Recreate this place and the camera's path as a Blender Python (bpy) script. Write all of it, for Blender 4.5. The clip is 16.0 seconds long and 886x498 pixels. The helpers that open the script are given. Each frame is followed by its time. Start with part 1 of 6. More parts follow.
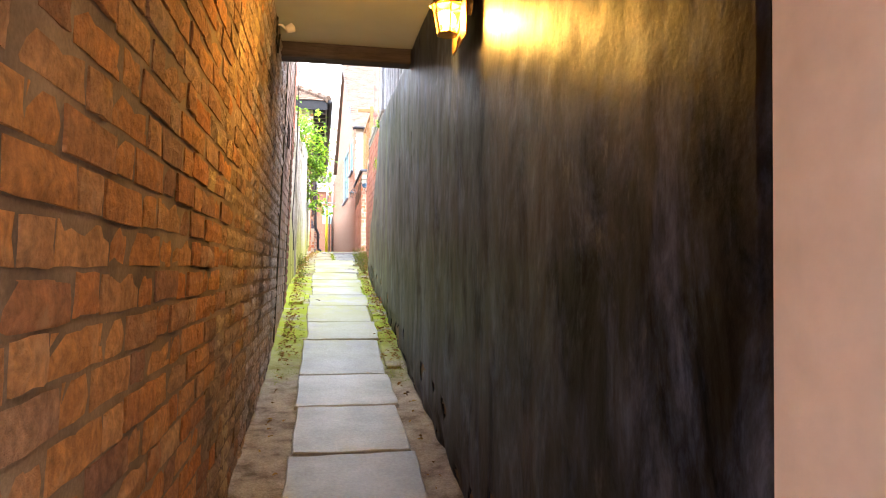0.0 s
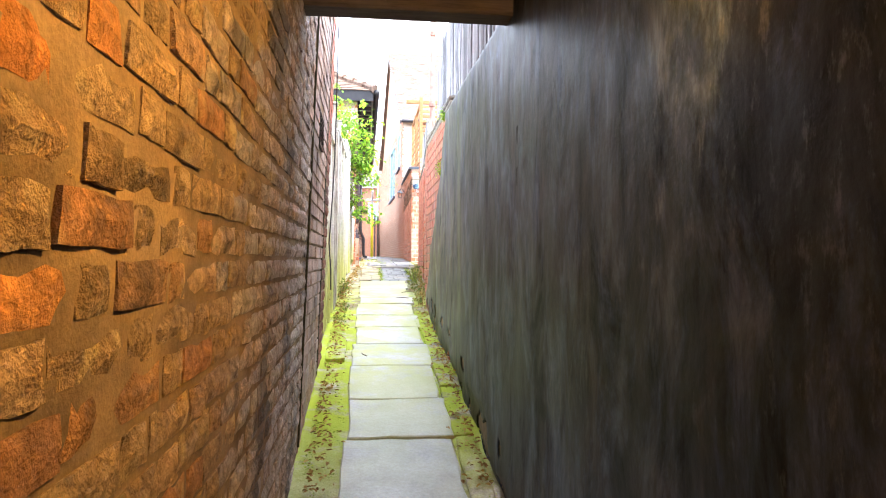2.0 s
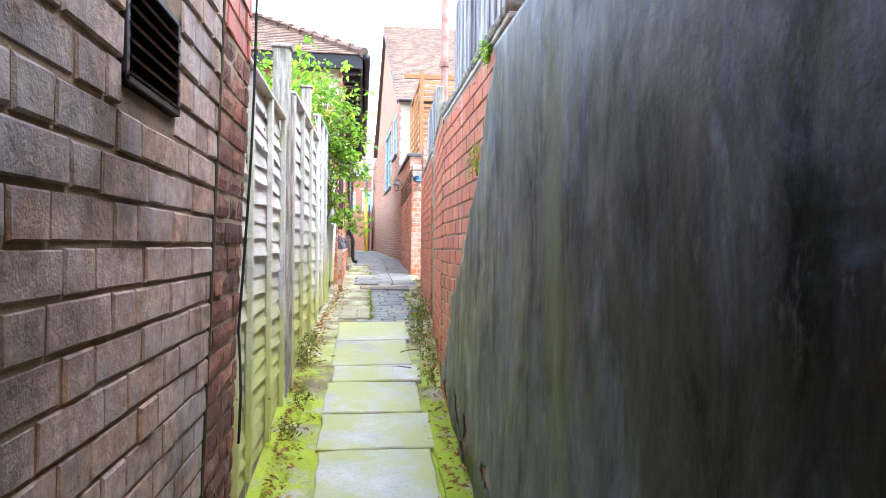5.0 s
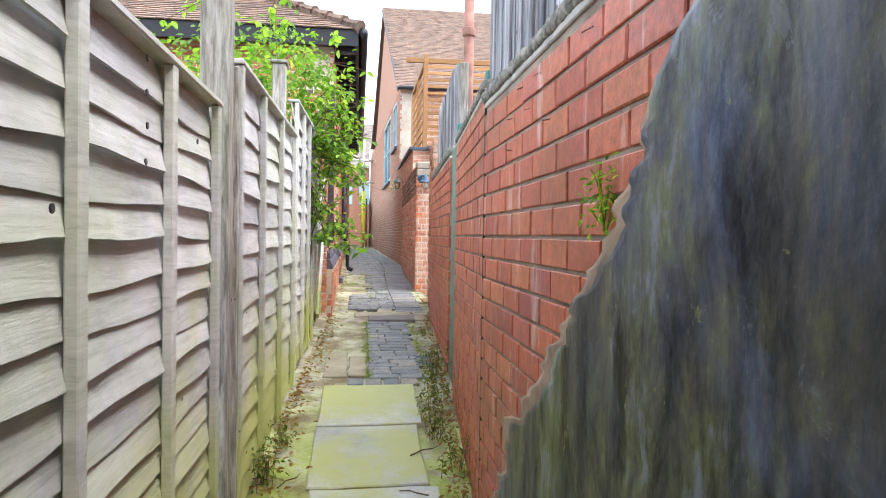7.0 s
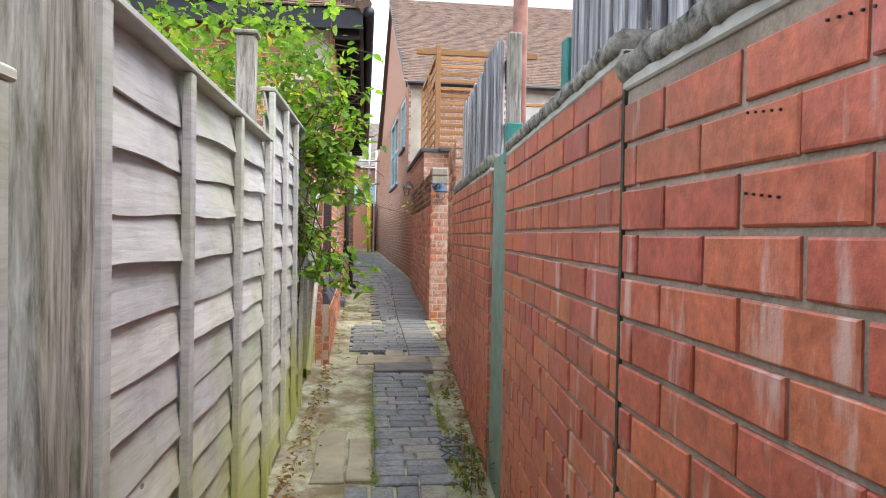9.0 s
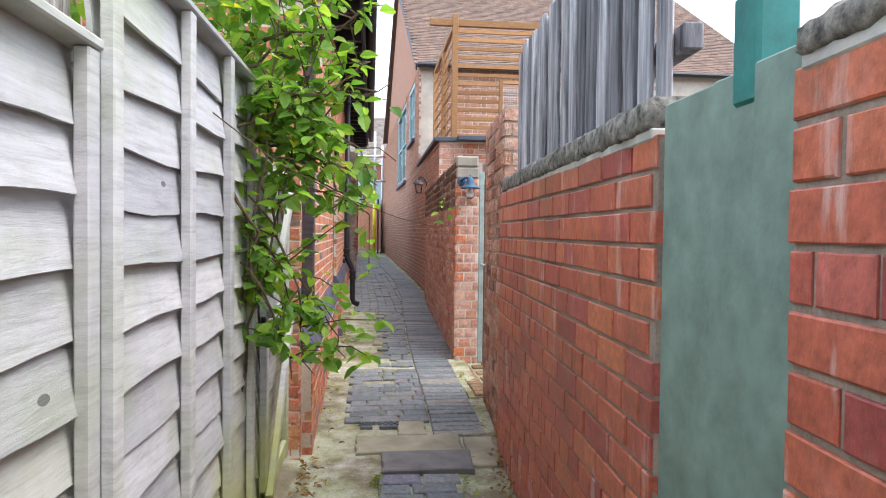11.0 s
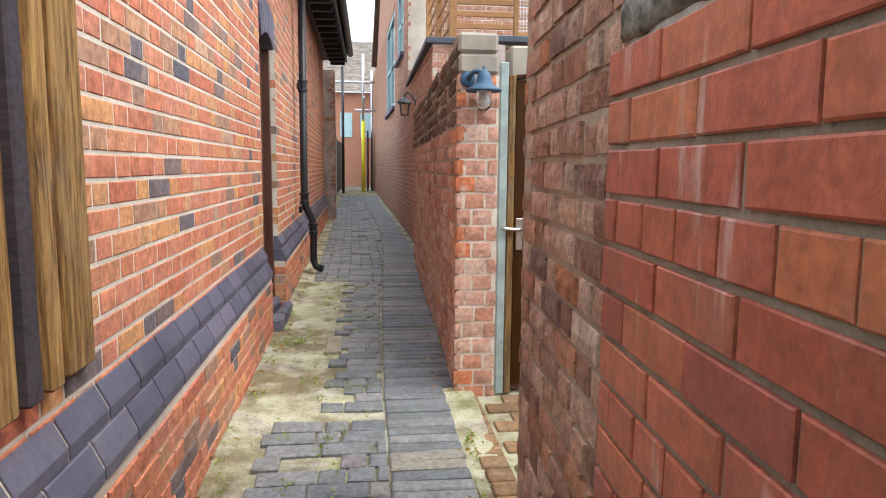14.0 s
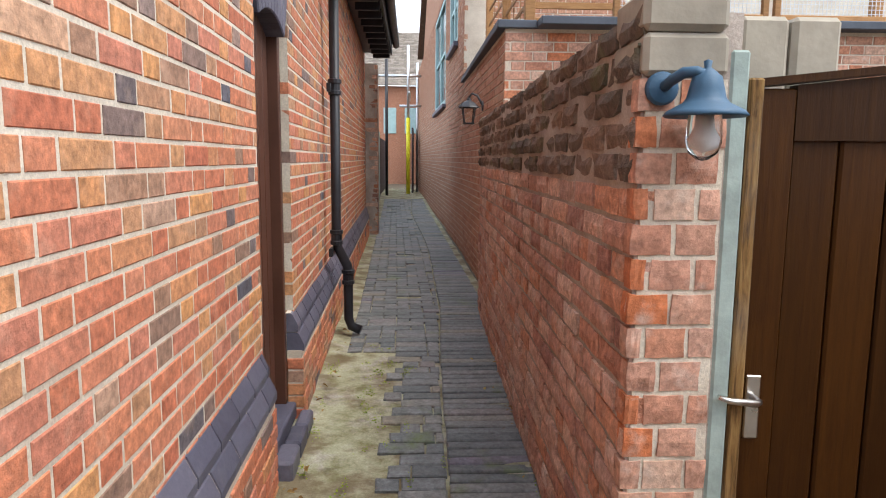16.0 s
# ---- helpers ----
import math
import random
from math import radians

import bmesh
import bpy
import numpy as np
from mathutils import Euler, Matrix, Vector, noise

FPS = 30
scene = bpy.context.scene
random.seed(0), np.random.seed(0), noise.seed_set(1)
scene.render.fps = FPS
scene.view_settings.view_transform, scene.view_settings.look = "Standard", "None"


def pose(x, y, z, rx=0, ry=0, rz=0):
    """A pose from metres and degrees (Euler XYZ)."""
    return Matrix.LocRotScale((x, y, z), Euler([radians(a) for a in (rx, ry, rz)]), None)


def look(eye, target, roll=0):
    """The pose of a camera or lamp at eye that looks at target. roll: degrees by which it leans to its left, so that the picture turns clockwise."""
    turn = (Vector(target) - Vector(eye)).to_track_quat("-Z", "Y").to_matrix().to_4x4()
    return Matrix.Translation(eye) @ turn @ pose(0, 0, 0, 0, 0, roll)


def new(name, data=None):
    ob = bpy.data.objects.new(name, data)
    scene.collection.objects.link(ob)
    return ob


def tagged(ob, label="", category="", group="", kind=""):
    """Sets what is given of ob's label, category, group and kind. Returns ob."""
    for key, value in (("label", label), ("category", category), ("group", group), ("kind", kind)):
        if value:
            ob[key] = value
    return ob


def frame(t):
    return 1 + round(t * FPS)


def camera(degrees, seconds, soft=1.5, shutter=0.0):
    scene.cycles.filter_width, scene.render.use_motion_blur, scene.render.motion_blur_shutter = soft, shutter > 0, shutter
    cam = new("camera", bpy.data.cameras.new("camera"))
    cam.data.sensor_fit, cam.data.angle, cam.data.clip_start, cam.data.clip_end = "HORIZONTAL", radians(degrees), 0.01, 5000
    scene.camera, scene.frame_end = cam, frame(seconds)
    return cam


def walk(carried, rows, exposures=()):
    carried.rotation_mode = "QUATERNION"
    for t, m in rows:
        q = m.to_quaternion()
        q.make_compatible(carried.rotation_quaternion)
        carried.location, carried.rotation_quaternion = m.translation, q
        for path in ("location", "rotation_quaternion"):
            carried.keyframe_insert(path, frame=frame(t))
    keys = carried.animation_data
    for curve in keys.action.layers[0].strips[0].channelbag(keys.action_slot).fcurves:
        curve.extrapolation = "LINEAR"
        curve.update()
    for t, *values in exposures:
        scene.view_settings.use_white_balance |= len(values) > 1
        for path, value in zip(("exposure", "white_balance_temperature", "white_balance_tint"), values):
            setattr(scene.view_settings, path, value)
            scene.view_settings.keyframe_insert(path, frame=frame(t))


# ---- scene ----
cam = camera(67.2, 16.0, soft=1.1)
METRES, EYE, TILT, LEAN, TURN = 14.0, 1.5, 0.0, 0.0, -10.4
ROWS = [
    (0.0, 0.0, 0.0, 0.0, -0.01, 1.61, -0.52),
    (0.5, -0.0046, 0.0275, 0.0062, 2.09, 1.31, -0.45),
    (1.0, -0.0108, 0.0617, 0.0112, 2.5, 1.07, -0.41),
    (1.5, -0.0173, 0.0979, 0.0206, 3.58, 1.04, -0.52),
    (2.0, -0.0251, 0.1305, 0.0275, 3.78, 0.94, -0.52),
    (2.5, -0.0301, 0.1663, 0.0308, 3.53, 0.93, -0.52),
    (3.0, -0.0343, 0.2, 0.0373, 3.71, 0.87, -0.6),
    (3.5, -0.0391, 0.2329, 0.0436, 3.64, 0.74, -0.57),
    (4.0, -0.0433, 0.2656, 0.0471, 3.46, 0.45, -0.5),
    (6.5, -0.0663, 0.4133, 0.0725, 3.43, -0.99, -0.84),
    (7.0, -0.0712, 0.4417, 0.0775, 3.24, -1.08, -0.91),
    (7.5, -0.0752, 0.4673, 0.0838, 3.35, -1.06, -0.75),
    (8.0, -0.0806, 0.4911, 0.088, 3.46, -1.09, -1.03),
    (8.5, -0.0843, 0.512, 0.0895, 3.17, -1.05, -1.02),
    (9.0, -0.0883, 0.539, 0.0939, 3.72, -1.19, -1.01),
    (9.5, -0.0955, 0.5716, 0.0952, 4.65, -1.27, -0.97),
    (12.0, -0.1179, 0.7402, 0.1097, 3.85, -1.85, -0.64),
    (12.5, -0.1197, 0.7702, 0.1123, 3.63, -2.35, -0.81),
    (13.0, -0.1202, 0.7973, 0.1087, 3.29, -3.29, -0.7),
    (13.5, -0.1195, 0.8239, 0.1052, 3.67, -5.26, -0.7),
    (14.0, -0.1226, 0.8526, 0.1036, 4.03, -6.97, -0.52),
    (14.5, -0.129, 0.8826, 0.1091, 4.86, -7.71, -0.57),
    (15.0, -0.1362, 0.912, 0.1149, 6.45, -7.62, -0.57),
    (15.5, -0.1442, 0.9424, 0.1209, 7.56, -7.68, -0.51),
    (16.0, -0.1506, 0.975, 0.1224, 7.66, -7.68, -0.44),
]
EXPOSURES = [(0.0, 3.1, 6500, 10), (2.0, 3.2, 6200, 10), (3.5, 3.15, 5500, 10), (5.0, 2.6, 5800, 9), (6.5, 2.15, 6150, 8), (9.0, 1.45, 6450, 9), (12.0, 1.5, 6000, 10), (13.0, 1.5, 6000, 9), (14.0, 1.45, 6400, 8), (16.0, 1.25, 6500, 8)]
walk(cam, [(t, pose(0, 0, EYE, TILT, LEAN, TURN) @ pose(METRES * x, METRES * y, METRES * z, 90 + pitch, roll, yaw)) for t, x, y, z, yaw, pitch, roll in ROWS], EXPOSURES)

# ---- world, sun and lamps ----
world = bpy.data.worlds.new("overcast")
scene.world = world
world.use_nodes = True
wn = world.node_tree
sky = wn.nodes.new("ShaderNodeTexSky")
sky.sky_type = "NISHITA"
sky.sun_disc = False
sky.sun_elevation, sky.sun_rotation = radians(59), radians(120)
sky.dust_density, sky.ozone_density, sky.air_density = 6.0, 1.0, 1.0
grey = wn.nodes.new("ShaderNodeMixRGB")
grey.inputs[0].default_value = 0.72
grey.inputs[2].default_value = (7.2, 7.9, 9.0, 1)
wn.links.new(sky.outputs[0], grey.inputs[1])
wn.links.new(grey.outputs[0], wn.nodes["Background"].inputs[0])
wn.nodes["Background"].inputs[1].default_value = 0.142
sun = new("sun", bpy.data.lights.new("sun", "SUN"))
sun.data.energy, sun.data.angle, sun.data.color = 1.0, radians(40), (1.0, 0.97, 0.94)
sun.matrix_world = look((0, 0, 0), (-0.44, 0.25, -0.86))


def point_lamp(at, watts, colour, radius):
    ob = new("lamp_glow", bpy.data.lights.new("lamp_glow", "POINT"))
    ob.data.energy, ob.data.color, ob.data.shadow_soft_size = watts, colour, radius
    ob.matrix_world = pose(*at)
    return ob


point_lamp((0.500, 2.74, 2.555), 8.5, (1.0, 0.53, 0.11), 0.03)

# ---- materials ----
class Mat:
    """A small wrapper that writes node materials in a few lines."""

    def __init__(self, name, rough=0.85, metal=0.0, spec=0.35):
        self.m = bpy.data.materials.new(name)
        self.m.use_nodes = True
        self.t = self.m.node_tree
        self.b = self.t.nodes["Principled BSDF"]
        self.b.inputs["Roughness"].default_value = rough
        self.b.inputs["Metallic"].default_value = metal
        self.b.inputs["Specular IOR Level"].default_value = spec

    def node(self, kind, **values):
        n = self.t.nodes.new(kind)
        for k, v in values.items():
            n.inputs[k.replace("_", " ")].default_value = v
        return n

    def link(self, a, b):
        self.t.links.new(a, b)

    def coords(self, scale=(1, 1, 1), own=False):
        g = self.node("ShaderNodeTexCoord").outputs["Object"] if own else self.node("ShaderNodeNewGeometry").outputs["Position"]
        mp = self.node("ShaderNodeMapping", Scale=scale)
        self.link(g, mp.inputs["Vector"])
        return mp.outputs[0]

    def noise(self, scale, detail=5.0, rough=0.55, stretch=(1, 1, 1), own=False, distort=0.0):
        n = self.node("ShaderNodeTexNoise", Scale=scale, Detail=detail, Roughness=rough, Distortion=distort)
        self.link(self.coords(stretch, own), n.inputs["Vector"])
        return n.outputs[0]

    def ramp(self, fac, stops):
        r = self.node("ShaderNodeValToRGB")
        e = r.color_ramp.elements
        while len(e) < len(stops):
            e.new(0.5)
        for i, (p, c) in enumerate(stops):
            e[i].position = p
            e[i].color = (*c, 1) if len(c) == 3 else c
        self.link(fac, r.inputs[0])
        return r.outputs[0]

    def mask(self, fac, lo, hi):
        return self.ramp(fac, [(lo, (0, 0, 0)), (hi, (1, 1, 1))])

    def math(self, op, a, b):
        n = self.t.nodes.new("ShaderNodeMath")
        n.operation = op
        for i, v in enumerate((a, b)):
            if isinstance(v, (int, float)):
                n.inputs[i].default_value = v
            else:
                self.link(v, n.inputs[i])
        return n.outputs[0]

    def mix(self, fac, a, b, kind="MIX"):
        n = self.t.nodes.new("ShaderNodeMixRGB")
        n.blend_type = kind
        for i, v in enumerate((fac, a, b)):
            if isinstance(v, (int, float)):
                n.inputs[i].default_value = v
            elif isinstance(v, tuple):
                n.inputs[i].default_value = (*v, 1)
            else:
                self.link(v, n.inputs[i])
        return n.outputs[0]

    def piece_random(self):
        """One number for each piece, whether it is an object or an island of a joined mesh."""
        a = self.node("ShaderNodeObjectInfo").outputs["Random"]
        b = self.node("ShaderNodeNewGeometry").outputs["Random Per Island"]
        return self.math("FRACT", self.math("ADD", a, b), 0.0)

    def colour(self, c):
        if isinstance(c, tuple):
            self.b.inputs["Base Color"].default_value = (*c, 1)
        else:
            self.link(c, self.b.inputs["Base Color"])
        return self

    def rough(self, fac, lo, hi):
        n = self.node("ShaderNodeMapRange")
        n.inputs["To Min"].default_value, n.inputs["To Max"].default_value = lo, hi
        self.link(fac, n.inputs[0])
        self.link(n.outputs[0], self.b.inputs["Roughness"])
        return self

    def bump(self, height, strength=0.4, depth=0.01):
        n = self.node("ShaderNodeBump", Strength=strength, Distance=depth)
        self.link(height, n.inputs["Height"])
        self.link(n.outputs[0], self.b.inputs["Normal"])
        return self


def brick_material(name, stops, grime=(0.10, 0.09, 0.08), grime_lo=0.55, grime_hi=0.75, pale=(0.6, 0.52, 0.46), pale_amount=0.35, rough=0.85, wash=None, relief=0.55, grained=0.75):
    m = Mat(name, rough)
    c = m.ramp(m.piece_random(), stops)
    grain = m.noise(45, 6, 0.65)
    c = m.mix(grained, c, m.ramp(grain, [(0.3, (0.45, 0.43, 0.42)), (0.7, (1.4, 1.36, 1.32))]), "MULTIPLY")
    c = m.mix(grained * 0.8, c, m.ramp(m.noise(15, 6, 0.7), [(0.32, (0.55, 0.52, 0.5)), (0.66, (1.3, 1.3, 1.3))]), "MULTIPLY")
    blot = m.noise(9, 5, 0.6)
    c = m.mix(m.math("MULTIPLY", m.mask(blot, 0.56, 0.72), pale_amount), c, pale)
    dirt = m.noise(2.3, 7, 0.65)
    c = m.mix(m.math("MULTIPLY", m.mask(dirt, grime_lo, grime_hi), 0.75), c, grime)
    if wash:
        tint, lo, hi, stretch, amount = wash
        c = m.mix(m.math("MULTIPLY", m.mask(m.noise(3.0, 6, 0.6, stretch), lo, hi), amount), c, tint)
    m.colour(c)
    m.rough(grain, rough - 0.12, min(1.0, rough + 0.12))
    fine = m.noise(170, 4, 0.6)
    return m.bump(m.math("ADD", m.math("MULTIPLY", blot, 1.5), m.math("ADD", grain, m.math("MULTIPLY", fine, 0.4))), min(1.0, relief), 0.011 * relief).m


def mortar_material(name, base, dark):
    m = Mat(name, 0.95)
    c = m.ramp(m.noise(4, 6, 0.6), [(0.3, dark), (0.7, base)])
    g = m.noise(120, 4, 0.6)
    c = m.mix(0.5, c, m.ramp(g, [(0.3, (0.6, 0.6, 0.6)), (0.7, (1.2, 1.2, 1.2))]), "MULTIPLY")
    return m.colour(c).bump(g, 0.6, 0.004).m


def wood_material(name, stops, stretch, rough=0.8, green=0.0, knots=True, stain=(0.16, 0.15, 0.14), stain_amount=0.45, algae=0.0, tone=(0.58, 1.25)):
    m = Mat(name, rough, spec=0.15)
    grain = m.noise(14, 7, 0.7, stretch, distort=0.4)
    c = m.ramp(grain, stops)
    lo, hi = tone
    shade = m.ramp(m.piece_random(), [(0.0, (lo, lo, lo * 1.04)), (1.0, (hi, hi * 0.985, hi * 0.96))])
    c = m.mix(0.8, c, shade, "MULTIPLY")
    blot = m.noise(3.2, 6, 0.65)
    c = m.mix(m.math("MULTIPLY", m.mask(blot, 0.5, 0.78), stain_amount), c, stain)
    if green:
        alg = m.noise(2.1, 6, 0.6)
        c = m.mix(m.math("MULTIPLY", m.mask(alg, 0.44, 0.60), green), c, (0.30, 0.36, 0.10))
    if algae:
        pos = m.node("ShaderNodeSeparateXYZ")
        m.link(m.node("ShaderNodeNewGeometry").outputs["Position"], pos.inputs[0])
        h = m.math("ADD", m.math("MULTIPLY", pos.outputs[2], 0.25), m.math("MULTIPLY", m.noise(1.6, 6, 0.6), 0.45))
        c = m.mix(m.math("MULTIPLY", m.ramp(h, [(0.64, (1, 1, 1)), (0.80, (0, 0, 0))]), algae), c, (0.46, 0.48, 0.12))
    if knots:
        v = m.node("ShaderNodeTexVoronoi", Scale=2.4)
        m.link(m.coords((1.0, 1.0, 2.2)), v.inputs["Vector"])
        c = m.mix(m.math("MULTIPLY", m.math("LESS_THAN", v.outputs["Distance"], 0.045), 0.7), c, (0.06, 0.05, 0.04))
    return m.colour(c).bump(grain, 0.5, 0.004).m


def plain(name, colour, rough=0.5, metal=0.0, vary=0.25, scale=14, bump=0.15):
    m = Mat(name, rough, metal)
    n = m.noise(scale, 6, 0.6)
    lo = tuple(v * (1 - vary) for v in colour)
    hi = tuple(min(1, v * (1 + vary)) for v in colour)
    return m.colour(m.ramp(n, [(0.3, lo), (0.7, hi)])).rough(n, max(0.05, rough - 0.1), min(1, rough + 0.1)).bump(m.noise(scale * 6, 4), bump, 0.003).m


RED = [(0.0, (0.37, 0.085, 0.055)), (0.25, (0.49, 0.140, 0.075)), (0.5, (0.41, 0.098, 0.070)), (0.75, (0.51, 0.165, 0.078)), (0.9, (0.32, 0.070, 0.060)), (1.0, (0.45, 0.125, 0.095))]
OLD = [(0.0, (0.36, 0.19, 0.13)), (0.25, (0.50, 0.29, 0.21)), (0.5, (0.58, 0.39, 0.30)), (0.7, (0.48, 0.20, 0.10)), (0.85, (0.22, 0.13, 0.11)), (0.93, (0.30, 0.15, 0.10)), (1.0, (0.64, 0.48, 0.38))]
HOUSE = [(0.0, (0.47, 0.150, 0.085)), (0.28, (0.55, 0.215, 0.115)), (0.52, (0.50, 0.195, 0.130)), (0.70, (0.57, 0.28, 0.115)), (0.84, (0.42, 0.23, 0.14)), (0.93, (0.26, 0.165, 0.125)), (0.98, (0.10, 0.10, 0.125)), (1.0, (0.60, 0.36, 0.23))]
DARK = [(0.0, (0.42, 0.34, 0.31)), (0.35, (0.54, 0.47, 0.44)), (0.6, (0.50, 0.46, 0.455)), (0.85, (0.54, 0.38, 0.28)), (1.0, (0.62, 0.57, 0.55))]
M_RED = brick_material("red_engineering_brick", RED, (0.17, 0.075, 0.045), 0.50, 0.72, (0.58, 0.30, 0.25), 0.22, 0.46, ((0.62, 0.47, 0.42), 0.585, 0.68, (4.5, 4.5, 0.8), 0.6), 0.4, 0.6)
M_OLD = brick_material("old_weathered_brick", OLD, (0.13, 0.09, 0.07), 0.56, 0.74, (0.66, 0.54, 0.45), 0.6, 0.9, None, 1.0)
M_TOPS = brick_material("sooty_top_course", [(0.0, (0.15, 0.115, 0.09)), (0.5, (0.21, 0.15, 0.12)), (1.0, (0.28, 0.19, 0.14))], (0.06, 0.06, 0.05), 0.45, 0.65, (0.35, 0.29, 0.24), 0.4, 0.95, ((0.16, 0.19, 0.07), 0.55, 0.66, (1, 1, 1), 0.4), 1.0)
M_WALLB = brick_material("garden_brick", [(0.0, (0.48, 0.25, 0.19)), (0.3, (0.58, 0.35, 0.275)), (0.6, (0.63, 0.43, 0.35)), (0.8, (0.56, 0.26, 0.16)), (0.92, (0.34, 0.17, 0.14)), (1.0, (0.68, 0.51, 0.43))], (0.13, 0.09, 0.075), 0.58, 0.76, (0.58, 0.44, 0.37), 0.5, 0.92, None, 0.9)
M_PIER = brick_material("pier_brick", [(0.0, (0.52, 0.17, 0.07)), (0.3, (0.50, 0.27, 0.19)), (0.6, (0.55, 0.33, 0.25)), (0.8, (0.44, 0.2, 0.13)), (1.0, (0.62, 0.44, 0.34))], (0.14, 0.08, 0.06), 0.6, 0.85, (0.68, 0.56, 0.48), 0.5, 0.9)
M_HOUSE = brick_material("multi_stock_brick", HOUSE, (0.2, 0.1, 0.07), 0.66, 0.9, (0.66, 0.45, 0.32), 0.25, 0.82)
M_HOUSER = brick_material("house_brick", [(0.0, (0.40, 0.19, 0.12)), (0.4, (0.47, 0.25, 0.165)), (0.7, (0.50, 0.29, 0.19)), (1.0, (0.42, 0.19, 0.12))], (0.15, 0.09, 0.07), 0.6, 0.85, (0.6, 0.44, 0.34), 0.3, 0.88)
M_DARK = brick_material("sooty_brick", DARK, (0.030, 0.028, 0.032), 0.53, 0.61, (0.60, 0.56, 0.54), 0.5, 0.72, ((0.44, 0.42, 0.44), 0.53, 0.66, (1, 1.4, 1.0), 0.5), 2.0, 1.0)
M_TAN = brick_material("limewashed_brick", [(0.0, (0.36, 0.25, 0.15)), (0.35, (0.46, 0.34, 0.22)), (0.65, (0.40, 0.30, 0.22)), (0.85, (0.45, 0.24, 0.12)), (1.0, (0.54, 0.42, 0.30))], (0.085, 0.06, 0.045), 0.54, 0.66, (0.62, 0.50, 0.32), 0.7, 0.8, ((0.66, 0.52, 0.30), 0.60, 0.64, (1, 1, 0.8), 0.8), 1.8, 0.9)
# orange brick, with some of the lantern's yellow light put into its colour
M_LAMPLIT_ORANGE = brick_material("lamplit_orange_brick", [(0.0, (0.50, 0.21, 0.07)), (0.3, (0.56, 0.28, 0.10)), (0.5, (0.38, 0.18, 0.09)), (0.7, (0.60, 0.33, 0.14)), (0.85, (0.28, 0.15, 0.10)), (1.0, (0.54, 0.35, 0.20))], (0.10, 0.05, 0.03), 0.55, 0.72, (0.60, 0.40, 0.24), 0.45, 0.8, None, 1.2)
M_DARKNEAT = brick_material("painted_sooty_brick", [(0.0, (0.36, 0.26, 0.23)), (0.5, (0.47, 0.36, 0.32)), (1.0, (0.42, 0.27, 0.20))], (0.07, 0.055, 0.05), 0.50, 0.64, (0.5, 0.42, 0.38), 0.4, 0.7, ((0.46, 0.43, 0.46), 0.48, 0.68, (1, 1.4, 1.0), 0.55), 0.7)
M_MORT_L = mortar_material("pale_mortar", (0.70, 0.63, 0.52), (0.52, 0.44, 0.35))
M_MORT_G = mortar_material("grey_mortar", (0.42, 0.34, 0.27), (0.17, 0.13, 0.10))
M_MORT_P = mortar_material("sooty_passage_mortar", (0.40, 0.29, 0.19), (0.13, 0.095, 0.07))
M_MORT_O = mortar_material("old_lime_mortar", (0.50, 0.40, 0.31), (0.27, 0.20, 0.15))
M_DARKRED = brick_material("burnt_red_brick", [(0.0, (0.13, 0.06, 0.05)), (0.35, (0.22, 0.09, 0.065)), (0.65, (0.17, 0.085, 0.075)), (0.85, (0.34, 0.14, 0.09)), (1.0, (0.26, 0.17, 0.14))], (0.05, 0.035, 0.03), 0.52, 0.68, (0.44, 0.32, 0.26), 0.4, 0.8, None, 1.4)
M_MORT_D = mortar_material("dirty_mortar", (0.50, 0.43, 0.37), (0.24, 0.19, 0.16))
M_BLUE = brick_material("blue_brick", [(0.0, (0.07, 0.07, 0.10)), (0.5, (0.10, 0.10, 0.14)), (1.0, (0.13, 0.125, 0.165))], (0.05, 0.05, 0.055), 0.6, 0.85, (0.24, 0.23, 0.25), 0.2, 0.5, None, 0.3, 0.35)
M_PAVER = brick_material("blue_paver", [(0.0, (0.12, 0.135, 0.145)), (0.4, (0.17, 0.185, 0.195)), (0.8, (0.22, 0.225, 0.225)), (0.93, (0.27, 0.25, 0.20)), (1.0, (0.16, 0.15, 0.21))], (0.05, 0.055, 0.04), 0.55, 0.8, (0.25, 0.26, 0.24), 0.4, 0.55, ((0.12, 0.17, 0.03), 0.60, 0.72, (1, 1, 1), 0.6))


